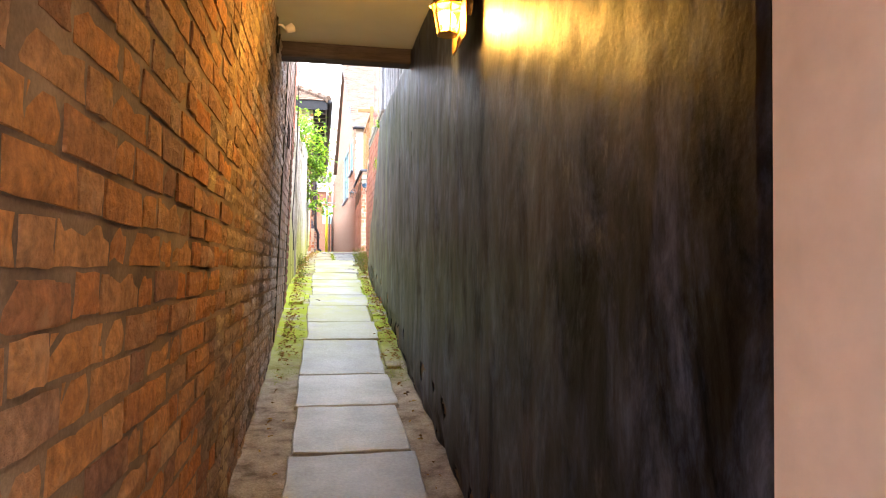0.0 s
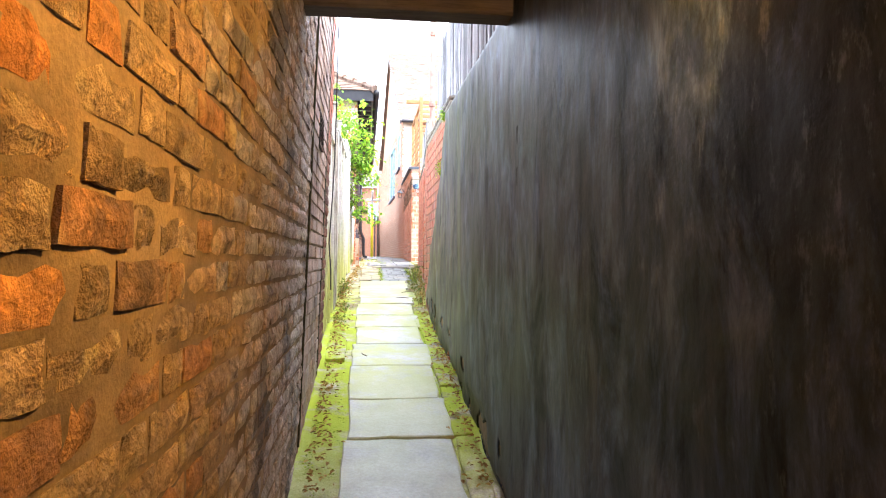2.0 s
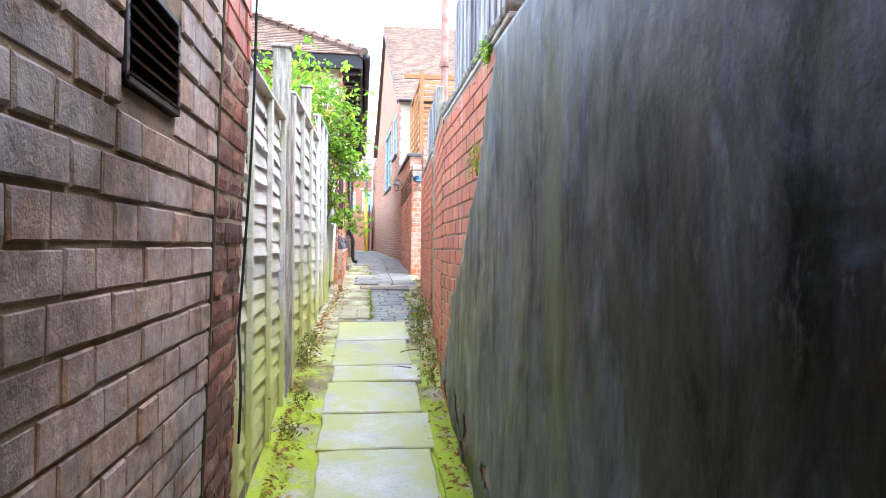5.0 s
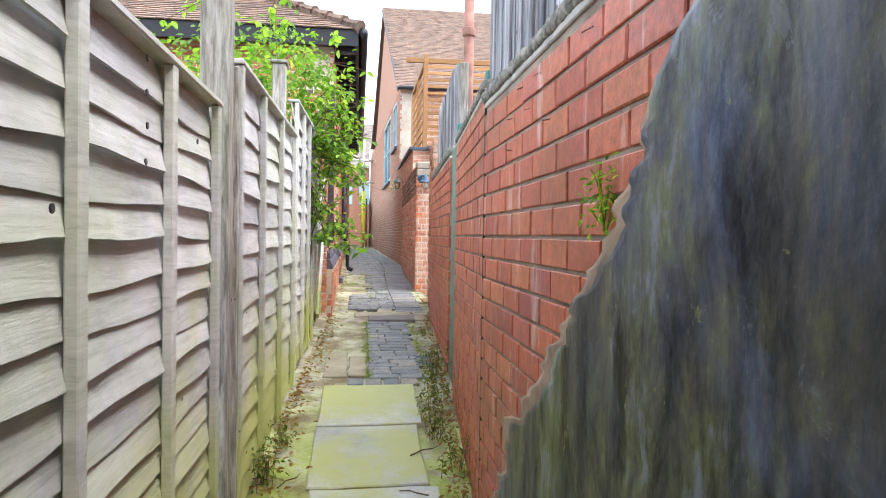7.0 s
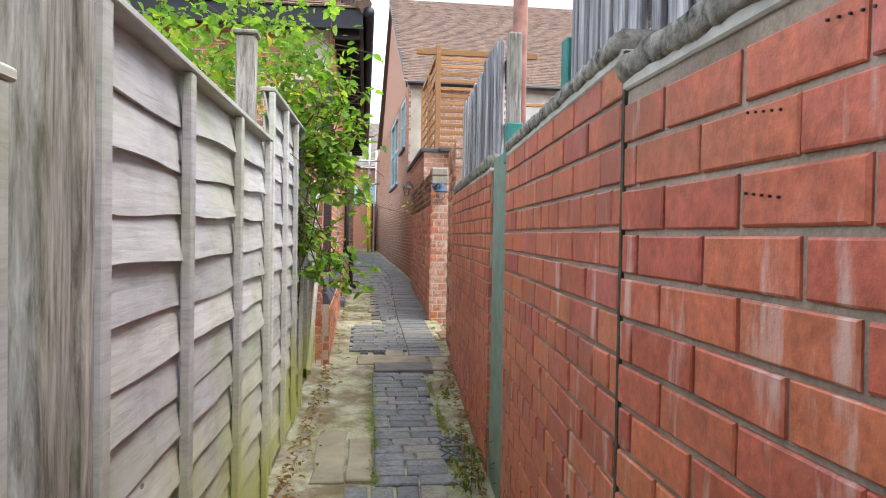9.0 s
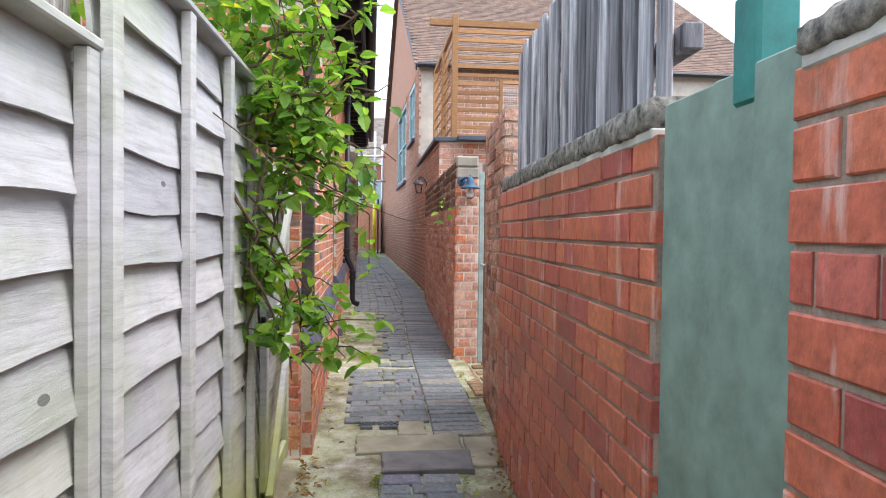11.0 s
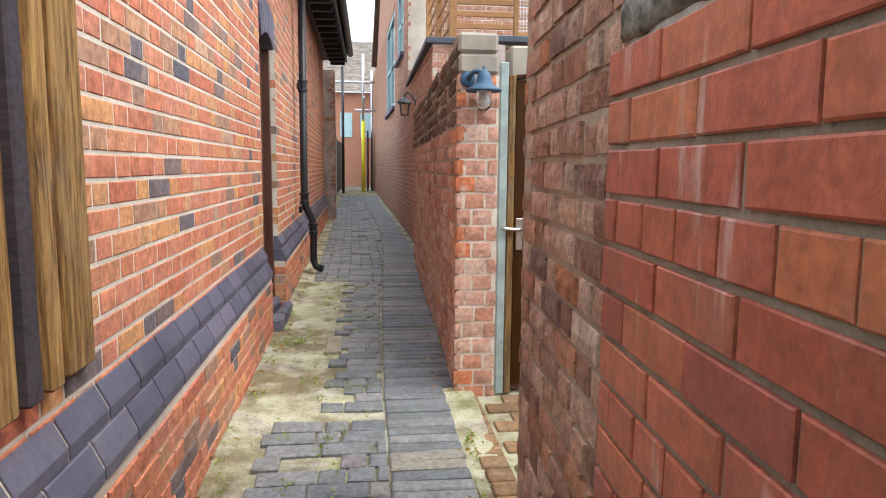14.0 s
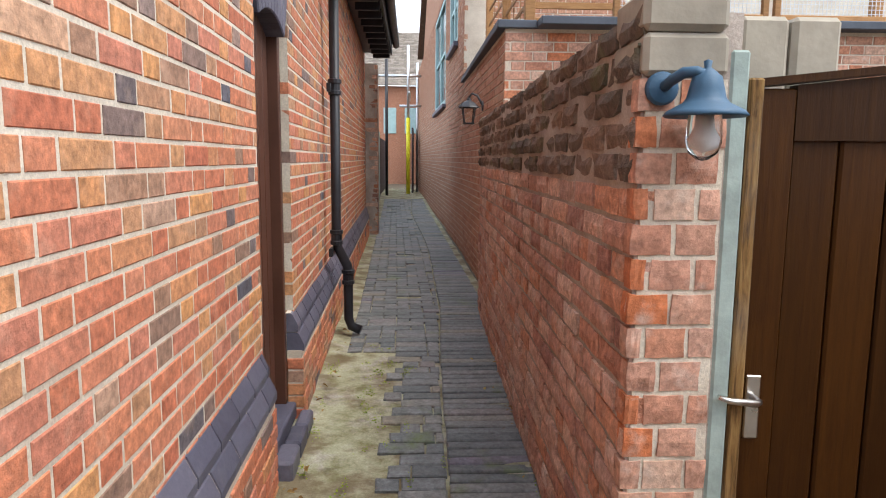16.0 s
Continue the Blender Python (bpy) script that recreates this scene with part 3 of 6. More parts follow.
def brick_face(wall, p0, p1, z0, z1, material, seed, course=0.0775, brick=0.225, joint=0.011, bond="garden", wear=0.004, proud=0.004, holes=(), near=None, limit=300, follow=True, depth=0.05, lean=0.0, top=None, skew=0.0, lumpy=False, phase=0.0, keep=None):
    """Lays bricks on the face from p0 to p1 (its front is to the right of that way). near: the stretch of y whose bricks are single parts."""
    rng = random.Random(seed)
    p0, p1 = Vector((*p0, 0)), Vector((*p1, 0))
    u = (p1 - p0).normalized()
    n = Vector((u.y, -u.x, 0))
    length = (p1 - p0).length
    base = Matrix(((u.x, -n.x, 0, 0), (u.y, -n.y, 0, 0), (0, 0, 1, 0), (0, 0, 0, 1)))
    shared, joined_v, joined_f, count = {}, [], [], 0
    shape, faces = (lumpy_verts, LUMPY_FACES) if lumpy else (brick_verts, BRICK_FACES)
    todo = []
    for a, b, c, d in courses(length, z0, z1, course, brick, joint, bond, rng, phase):
        mid = p0 + u * ((a + b) / 2)
        if follow and d < ground_z(mid.y) - 0.03:
            continue
        if top and d > top(mid.y):
            continue
        if keep and not keep(mid.y + random.Random(int(a * 1000) * 7919 + int(c * 1000)).uniform(-0.4, 0.4)):
            continue
        cut = False
        for h0, h1, g0, g1 in holes:
            if d > g0 and c < g1 and b > h0 and a < h1:
                if a >= h0 - 0.03 and b <= h1 + 0.03:
                    cut = True
                elif a < h0 and b > h0:
                    b = h0
                elif b > h1 and a < h1:
                    a = h1
                if b - a < 0.02:
                    cut = True
        if not cut:
            todo.append((a, b, c, d))
    for a, b, c, d in todo:
        mid = p0 + u * ((a + b) / 2)
        w, h = b - a, d - c
        place = Vector((mid.x, mid.y, c + skew * (rng.random() - 0.5))) + n * (rng.uniform(-proud, proud) + lean * (c - 2.0))
        turn = Matrix.Rotation(rng.uniform(-0.6, 0.6) * wear, 4, "Y") @ Matrix.Rotation(rng.uniform(-2.0, 2.0) * wear, 4, "Z")
        m = Matrix.Translation(place) @ base @ turn
        if near and near[0] <= mid.y <= near[1] and count < limit:
            key = (round(w / 0.012), round(h, 3), rng.randrange(5))
            if key not in shared:
                me = bpy.data.meshes.new("brick")
                me.from_pydata(shape(key[0] * 0.012, h, depth, wear, rng), [], faces)
                me.materials.append(material)
                shared[key] = me
            ob = new("brick", shared[key])
            ob.parent = wall
            ob.matrix_world = m
            count += 1
        else:
            k = len(joined_v)
            joined_v += [m @ Vector(v) for v in shape(w, h, depth, wear, rng)]
            joined_f += [tuple(i + k for i in f) for f in faces]
    if joined_v:
        tagged(mesh_object("brickwork", joined_v, joined_f, material, wall), kind="stuff")


def mortar_wall(name, p0, p1, z0, z1, thick, material, label, back=0.012, holes=(), lean=0.0, category="wall"):
    """The body of a wall behind its bricks; holes are (start, end, foot, top) cut right through."""
    p0, p1 = Vector((*p0, 0)), Vector((*p1, 0))
    u = (p1 - p0).normalized()
    n = Vector((u.y, -u.x, 0))
    length = (p1 - p0).length
    ss = sorted({0.0, length, *[h[0] for h in holes], *[h[1] for h in holes]})
    zz = sorted({z0, z1, *[h[2] for h in holes], *[h[3] for h in holes]})
    bm = bmesh.new()
    for a, b in zip(ss, ss[1:]):
        for c, d in zip(zz, zz[1:]):
            if any(h[0] <= a and b <= h[1] and h[2] <= c and d <= h[3] for h in holes):
                continue
            cs = []
            for s, off, z in ((a, back, c), (b, back, c), (b, thick, c), (a, thick, c), (a, back, d), (b, back, d), (b, thick, d), (a, thick, d)):
                cs.append(bm.verts.new(p0 + u * s - n * (off - lean * (z - 2.0)) + Vector((0, 0, z))))
            for f in ((0, 1, 5, 4), (2, 3, 7, 6), (1, 2, 6, 5), (3, 0, 4, 7), (4, 5, 6, 7), (3, 2, 1, 0)):
                bm.faces.new([cs[i] for i in f])
    bmesh.ops.remove_doubles(bm, verts=bm.verts[:], dist=0.0005)
    return tagged(part(name, bm, material), label, category, kind="structure")

# ---- the large structure ----
def ground_sheet():
    ys = [-400, -60, -30, -10, -2, 0, 3.4, 4.8, 5.5, 6.7, 8.0, 9.2, 10.8, 13.05, 15.1, 17.0, 19.5, 40, 90, 900]
    xs = [-900, -40, -3, 0, 3, 40, 900]
    v = [(x, y, ground_z(y) - 0.06) for y in ys for x in xs]
    f = [(j * 7 + i, j * 7 + i + 1, j * 7 + i + 8, j * 7 + i + 7) for j in range(len(ys) - 1) for i in range(6)]
    tagged(mesh_object("ground", v, f, M_GROUND), "bare brown earth ground under the whole place", "ground", kind="structure")


ground_sheet()

# edges of the alley: (y, x of the west side, x of the east side)
ALLEY = [(-0.6, -0.34, 0.63), (7.3, -0.34, 0.64), (8.8, -0.36, 0.64), (10.4, -0.32, 0.76), (13.1, -0.20, 0.90), (15.3, -0.18, 0.93), (19.5, -0.22, 1.08), (24.0, -0.32, 0.98), (30.0, -0.46, 0.84), (40.0, -0.70, 0.66)]


def alley_x(y, side):
    for a, b in zip(ALLEY, ALLEY[1:]):
        if y <= b[0]:
            return a[side] + (b[side] - a[side]) * max(0.0, (y - a[0])) / (b[0] - a[0])
    return ALLEY[-1][side]


def verge():
    """The concrete bed of the alley on which the flags and pavers lie, uneven and mossy."""
    ys = [-0.6 + 0.08 * i for i in range(int(41 / 0.08))]
    nx = 22
    v, f = [], []
    for j, y in enumerate(ys):
        a, b = alley_x(y, 1) - 0.06, alley_x(y, 2) + 0.06
        for i in range(nx):
            x = a + (b - a) * i / (nx - 1)
            edge = max(0.0, abs(x - (a + b) / 2) / ((b - a) / 2) - 0.62)
            z = ground_z(y) - 0.012 + 0.012 * noise.noise((x * 7, y * 7, 3.0)) + 0.018 * noise.noise((x * 2, y * 2, 9.0)) * (edge > 0) + 0.05 * edge * (0.6 + noise.noise((x * 3, y * 3, 1.0)))
            v.append((x, y, z))
    for j in range(len(ys) - 1):
        for i in range(nx - 1):
            k = j * nx + i
            f.append((k, k + 1, k + nx + 1, k + nx))
    return tagged(mesh_object("pavement", v, f, M_VERGE, smooth=True), "uneven mossy concrete bed of the narrow alley", "pavement", kind="structure")


pavement = verge()

# west wall of the covered passage and the passage mouth
WEST0, WEST1 = (-0.335, -0.6), (-0.315, 7.04)
wall_west = mortar_wall("wall_west", WEST0, WEST1, -0.6, 4.6, 0.30, M_MORT_P, "sooty old brick wall with recessed crumbling mortar", back=0.0055, lean=0.035, holes=[(6.42, 6.78, 2.56, 2.78)])
wall_north_west = tagged(block("wall_passage_back", (-0.64, -0.75, -0.6), (-0.36, -0.62, 4.6), M_WHITE), "plain plaster jamb beside the passage mouth", "wall", kind="structure")
# east wall: body under the black render, then the red bricks
wall_east = tagged(block("wall_east", (0.665, 0.84, -0.4), (0.93, 6.9, 3.02), M_MORT_G), "solid wall behind the black render", "wall", kind="structure")
block("wall_east_upper", (0.665, 0.84, 3.02), (0.93, 4.85, 4.6), M_MORT_G, wall_east)
white_wall = tagged(block("wall_white", (0.605, -0.35, -0.6), (0.93, 0.83, 4.6), M_WHITE, bevel=0.02), "smooth whitewashed plaster wall at the passage mouth", "wall", kind="structure")
ceiling = tagged(block("ceiling", (-0.5, -0.35, 3.07), (0.9, 4.74, 3.25), M_CEIL), "cream painted passage ceiling with a dark edge", "ceiling", kind="structure")
upper = tagged(block("wall_over_passage", (-0.62, 4.6, 3.26), (0.93, 4.8, 6.5), M_OLD), "brick wall of the room over the passage", "wall", kind="structure")
roof_pass = tagged(block("ceiling_room_over", (-1.0, -0.35, 4.62), (1.0, 4.6, 4.8), M_CEIL), "closed floor of the room over the passage", "ceiling", kind="structure")
beam = tagged(block("ceiling_beam", (-0.42, 4.72, 2.965), (0.70, 4.87, 3.075), M_BEAM, bevel=0.012), "dark painted timber beam across the passage end", "beam", kind="structure")


def render_coat():
    """The coat of black paint on render: smooth sheet with an eaten, stepped end that shows the bricks."""
    def end_y(z):
        pts = [(0.6, 8.80), (1.55, 8.62), (1.75, 8.42), (2.00, 8.27), (2.05, 8.06), (2.22, 7.95), (2.36, 7.76), (2.44, 7.64), (2.57, 7.42), (2.75, 7.26), (2.87, 7.16), (3.02, 7.08)]
        for (z0, y0), (z1, y1) in zip(pts, pts[1:]):
            if z <= z1:
                return y0 + (y1 - y0) * (z - z0) / (z1 - z0) + 0.10 * noise.noise((z * 6, 1.7, 0)) + 0.05 * noise.noise((z * 21, 4.2, 0))
        return 7.1
    def sheet(name, material, base_x, extra, rough_edge, thick, seed):
        nz, ny = 210, 240
        v, f = [], []
        for i in range(nz):
            z = -0.2 + 3.245 * i / (nz - 1)
            last = end_y(z) + extra * (0.25 + 1.2 * math.exp(-((z - 2.15) / 0.28) ** 2)) + rough_edge * noise.noise((z * 11, seed, 0)) + 0.6 * rough_edge * noise.noise((z * 34, seed, 2)) + 0.4 * rough_edge * noise.noise((z * 90, seed, 4))
            for j in range(ny):
                y = 0.83 + (last - 0.83) * j / (ny - 1)
                low = max(0.0, 1.0 - (z - ground_z(y)) / 0.28)
                x = base_x - 0.016 * min(1.0, max(0.0, (y - 5.0) / 2.2)) + 0.008 * noise.noise((y * 0.9, z * 0.9, 0)) + 0.002 * noise.noise((y * 9, z * 9, 5)) + 0.03 * max(0.0, low + 0.8 * noise.noise((y * 4, z * 7, 8)) - 0.45)
                v.append((x, y, z))
        for i in range(nz - 1):
            for j in range(ny - 1):
                a = i * ny + j
                zc, yc = v[a][2], v[a][1]
                gap = name == "render_coat" and noise.noise((yc * 5, zc * 5, 3.3)) > 0.30 and ground_z(yc) < zc < ground_z(yc) + 0.26
                if not gap:
                    f.append((a, a + 1, a + ny + 1, a + ny))
        ob = mesh_object(name, v, f, material, wall_east, smooth=True)
        sol = ob.modifiers.new("thickness", "SOLIDIFY")
        sol.thickness, sol.offset = thick, -1.0
        return ob

    sheet("undercoat", M_UNDER, 0.631, 0.075, 0.07, 0.006, 7.7)["label"] = "bare tan cement undercoat showing at the flaked edge"
    sheet("render_coat", M_RENDER, 0.622, 0.0, 0.07, 0.006, 2.2)["label"] = "black painted render, streaked and flaking at its end"
    mesh_object("render_top", [(0.634, 4.88, 3.047), (0.634, 6.9, 3.047), (0.93, 6.9, 3.06), (0.93, 4.88, 3.06)], [(0, 1, 2, 3)], M_CEMENT, wall_east)


render_coat()

# east garden walls in brick
R1, R2, R3, R4 = (0.624, 8.84), (0.735, 10.42), (0.765, 10.92), (0.872, 13.16)
wall_red = mortar_wall("wall_red", R2, R1, 0.5, 3.155, 0.24, M_MORT_G, "smooth red brick garden wall under a rough stone coping", back=0.0065)
wall_red_near = mortar_wall("wall_red_near", (0.617, 8.83), (0.617, 6.9), 0.5, 3.09, 0.24, M_MORT_G, "red brick garden wall partly under black render", back=0.0065)
wall_plum = mortar_wall("wall_plum", R4, R3, 0.5, 3.135, 0.24, M_MORT_G, "plum red brick garden wall under a rough stone coping", back=0.0065)
wall_old = mortar_wall("wall_old", (0.945, 14.08), (0.885, 13.16), 0.6, 3.62, 0.24, M_MORT_O, "old weathered brick wall end with crumbling mortar", back=0.0075)
wall_old_end = mortar_wall("wall_old_end", (1.19, 14.075), (0.945, 14.08), 0.6, 3.60, 0.10, M_MORT_O, "old weathered brick wall return beside the gate", back=0.008)
wall_garden = mortar_wall("wall_garden", (0.985, 19.6), (0.898, 15.31), 0.9, 3.54, 0.23, M_MORT_D, "weathered dark red brick garden wall with worn top courses", back=0.008)
pier = mortar_wall("wall_pier", (0.915, 15.30), (1.10, 15.30), 0.9, 3.395, 0.2, M_MORT_L, "patched orange and cream brick pier end", back=0.0045)
# west house
HW = [(-0.185, 13.05), (-0.215, 16.50), (-0.215, 17.22), (-0.36, 25.0)]
wall_house_near = mortar_wall("wall_house_near", HW[0], HW[1], 0.9, 4.95, 0.3, M_MORT_L, "orange and brown mixed brick house wall", back=0.0025, holes=[(0.0, 1.5, 4.05, 4.95)])
wall_house_far = mortar_wall("wall_house_far", HW[2], HW[3], 0.9, 4.95, 0.3, M_MORT_L, "orange and brown mixed brick house wall beyond the door", back=0.0025)
wall_house_south = tagged(block("wall_house_south", (-5.0, 14.56, 0.9), (-0.5, 14.8, 4.92), M_MORT_L), "brick end wall of the house behind the fence", "wall", kind="structure")
wall_over_door = mortar_wall("wall_over_door", HW[1], HW[2], 3.95, 4.95, 0.3, M_MORT_L, "brickwork over the arched side door", back=0.0038)
# east house
HE = [(1.165, 19.45), (1.13, 23.4), (0.66, 40.0)]
wall_ext_side = mortar_wall("wall_extension_side", HE[1], HE[0], 0.9, 4.28, 0.25, M_MORT_L, "brick side wall of the low house extension", back=0.006)
wall_ext_front = mortar_wall("wall_extension_front", HE[0], (6.0, 19.30), 0.9, 4.28, 0.25, M_MORT_L, "orange brick front wall of the low house extension", back=0.006)
WIN1, WIN2 = (26.6, 29.6, 4.25, 6.25), (24.3, 25.7, 5.0, 6.25)
LEN_E = math.dist(HE[1], HE[2])
wall_east_house = mortar_wall("wall_house_east", HE[2], HE[1], 0.9, 6.4, 0.3, M_MORT_L, "tall brick gable wall of the house", back=0.006,
                              holes=[(LEN_E - (w[1] - 23.4), LEN_E - (w[0] - 23.4), w[2], w[3]) for w in (WIN1, WIN2)])
# added on the street's far side, out of view: keeps low sky light out
tagged(block("wall_street", (-14.0, -9.0, -0.6), (14.0, -8.0, 9.5), M_OLD), "unseen plain brick wall added across the street to block low sky light", "wall", kind="structure")

# ---- floor pieces ----
def slab_mesh(w, l, h, rng, wear=0.008):
    """A flat stone with chipped edges: width x, length y, top at z = 0."""
    j = lambda k: rng.uniform(-k, k)
    n = 5
    ring = []
    for a in range(n):
        ring.append((-w / 2 + w * a / n, -l / 2))
    for a in range(n):
        ring.append((w / 2, -l / 2 + l * a / n))
    for a in range(n):
        ring.append((w / 2 - w * a / n, l / 2))
    for a in range(n):
        ring.append((-w / 2, l / 2 - l * a / n))
    ring = [(x + j(wear), y + j(wear)) for x, y in ring]
    k = len(ring)
    v = [(x, y, -h) for x, y in ring] + [(x, y, -0.006) for x, y in ring] + [(x * (1 - 0.014 / w), y * (1 - 0.014 / l), j(0.0015)) for x, y in ring]
    f = []
    for a in range(k):
        b = (a + 1) % k
        f += [(a, b, k + b, k + a), (k + a, k + b, 2 * k + b, 2 * k + a)]
    f.append(tuple(range(2 * k, 3 * k)))
    return v, f


def slope_at(y):
    return math.degrees(math.atan((ground_z(y + 0.3) - ground_z(y - 0.3)) / 0.6))


def lay_slab(name, x0, x1, y0, y1, material, seed, rise=0.012, tilt=0.5, turn=0.0):
    rng = random.Random(seed)
    v, f = slab_mesh(x1 - x0, y1 - y0, 0.06, rng)
    ob = mesh_object(name, v, f, material, pavement)
    y = (y0 + y1) / 2
    ob.matrix_world = pose((x0 + x1) / 2, y, ground_z(y) + rise, slope_at(y) + rng.uniform(-tilt, tilt), rng.uniform(-tilt, tilt), turn)
    return ob


FLAG_JOINTS = [-0.60, 0.05, 0.75, 1.40, 2.05, 2.70, 3.35, 4.07, 4.75, 5.54, 6.10, 6.73, 7.37, 7.98, 8.42, 8.90, 9.21, 9.95, 10.68]
for i, (a, b) in enumerate(zip(FLAG_JOINTS, FLAG_JOINTS[1:])):
    west = -0.15 + 0.010 * max(0.0, a - 3.0) + (0.02 if i % 3 == 0 else 0.0)
    lay_slab("flagstone", west, 0.465 + 0.004 * a * (i % 2), a + 0.006, b - 0.006, M_FLAG, 100 + i)
for i, (a, b) in enumerate(((4.9, 5.55), (5.57, 6.3), (6.32, 7.0), (7.02, 7.75), (7.77, 8.3))):
    lay_slab("edging_slab", 0.485, 0.60, a, b, M_VERGE, 140 + i, 0.010, 0.8)
for i, (a, b) in enumerate(((6.9, 7.5),)):
    lay_slab("edging_slab", -0.31, -0.17, a, b, M_VERGE, 150 + i, 0.02, 1.0)
lay_slab("grey_slab", 0.235, 0.70, 12.83, 13.08, plain("grey_slab_stone", (0.17, 0.155, 0.15), 0.9, 0, 0.25, 9, 0.5), 160, 0.022)
M_CONC = plain("pale_concrete", (0.30, 0.265, 0.19), 0.95, 0, 0.35, 4, 0.7)
lay_slab("concrete_patch", 0.10, 0.68, 13.10, 13.36, M_CONC, 161, 0.008)
lay_slab("concrete_patch", 0.70, 0.86, 12.9, 13.3, M_CONC, 162, 0.008)
lay_slab("concrete_patch", 0.07, 0.205, 10.90, 11.45, M_CONC, 163, 0.008)
lay_slab("concrete_patch", -0.10, 0.06, 10.9, 11.6, M_CONC, 164, 0.002)
lay_slab("concrete_patch", 0.34, 0.50, 13.38, 13.62, M_CONC, 165, 0.008)
lay_slab("concrete_patch", 0.20, 0.30, 16.0, 16.35, M_CONC, 166, 0.010)


def pavers():
    rng = random.Random(5)
    shared, singles = {}, 0
    joined_v, joined_f = [], []

    def paver(x0, x1, y0, y1, rise=0.005):
        nonlocal singles
        y, w, l = (y0 + y1) / 2, x1 - x0, y1 - y0
        if w < 0.02:
            return
        m = pose((x0 + x1) / 2, y, ground_z(y) + rise + rng.uniform(-0.003, 0.003), slope_at(y) + rng.uniform(-0.7, 0.7), rng.uniform(-0.7, 0.7), rng.uniform(-0.8, 0.8))
        w2, l2 = round(w / 0.01) * 0.01, round(l / 0.01) * 0.01
        key = (w2, l2, rng.randrange(4))
        if key not in shared:
            j = lambda k: rng.uniform(-k, k)
            edge = [(-w2 / 2 + j(.003), -l2 / 2 + j(.003)), (w2 / 2 + j(.003), -l2 / 2 + j(.003)), (w2 / 2 + j(.003), l2 / 2 + j(.003)), (-w2 / 2 + j(.003), l2 / 2 + j(.003))]
            v = [(x, yy, -0.05) for x, yy in edge] + [(x, yy, -0.005) for x, yy in edge] + [(x - math.copysign(0.007, x), yy - math.copysign(0.007, yy), j(.001)) for x, yy in edge]
            shared[key] = v
        if singles < 300 and 10.6 < y < 18.5:
            me = key + ("mesh",)
            if me not in shared:
                shared[me] = bpy.data.meshes.new("paver")
                shared[me].from_pydata(shared[key], [], BRICK_FACES)
                shared[me].materials.append(M_PAVER)
            ob = new("paver", shared[me])
            ob.parent = pavement
            ob.matrix_world = m
            singles += 1
        else:
            k = len(joined_v)
            joined_v.extend(m @ Vector(p) for p in shared[key])
            joined_f.extend(tuple(i + k for i in f) for f in BRICK_FACES)

    # one row of square blue blocks, then a strip of courses
    for i in range(4):
        paver(0.065 + 0.122 * i, 0.180 + 0.122 * i, 10.70, 10.83)
    y = 10.85
    row = 0
    while y < 12.78:
        d = 0.105 if row % 5 != 2 else 0.075
        x = 0.215
        first = rng.choice((0.10, 0.22, 0.16))
        while x < 0.60:
            w = min(first, 0.62 - x)
            paver(x, x + w - 0.008, y, y + d - 0.008)
            x += w
            first = 0.22
        y += d
        row += 1
    # beyond the slab: wide courses with a strip of long bricks along the east wall
    y, row = 13.40, 0
    while y < 34:
        d = 0.112
        east = alley_x(y, 2)
        split = east - 0.40 + 0.04 * math.sin(y * 0.6)
        ragged = 0.02 + 0.03 * (row % 2)
        if y < 14.9:
            west = ragged
        elif y < 18.3:
            west = 0.24 + 0.05 * (row % 3)
        else:
            west = alley_x(y, 1) + 0.16
        x = west
        first = rng.choice((0.11, 0.225))
        while x < split - 0.03:
            w = min(first, split - x)
            if not (y < 13.62 and x < 0.5) and rng.random() > 0.03:
                paver(x, x + w - 0.009, y, y + d - 0.009)
            x += w
            first = rng.choice((0.225, 0.225, 0.112))
        y += d
        row += 1
    y = 13.36
    while y < 34:
        east = alley_x(y, 2)
        split = east - 0.40 + 0.04 * math.sin(y * 0.6)
        last = min(east - 0.01, split + 0.30 if y < 15.35 else east - 0.02)
        paver(split + 0.004, last, y, y + 0.072)
        y += 0.08
    tagged(mesh_object("paver_field", joined_v, joined_f, M_PAVER, pavement), kind="stuff")


pavers()
# brown paving in front of the east gate
rng = random.Random(8)
M_BROWN = brick_material("brown_paver", [(0.0, (0.20, 0.12, 0.06)), (0.6, (0.30, 0.19, 0.10)), (1.0, (0.16, 0.12, 0.09))], (0.08, 0.06, 0.04), 0.5, 0.75, (0.4, 0.3, 0.2), 0.3, 0.9)
recess = tagged(block("pavement_gateway", (0.86, 14.12, 1.2), (2.1, 15.5, 1.79), M_VERGE), "worn brown paved threshold before the wooden gate", "pavement", kind="structure")
for i in range(10):
    for k in range(5):
        x0, y0 = 1.03 + 0.215 * k + (0.1 if i % 2 else 0.0), 14.16 + 0.112 * i
        block("paver", (x0, y0, 1.74), (x0 + 0.205, y0 + 0.103, 1.803 + rng.uniform(-0.004, 0.004)), M_BROWN, recess, 0.005)
for i in range(11):
    block("edging_brick", (0.90 + rng.uniform(-0.01, 0.01), 14.14 + 0.11 * i, 1.74), (1.01, 14.235 + 0.11 * i, 1.806), M_BROWN, recess, 0.006)


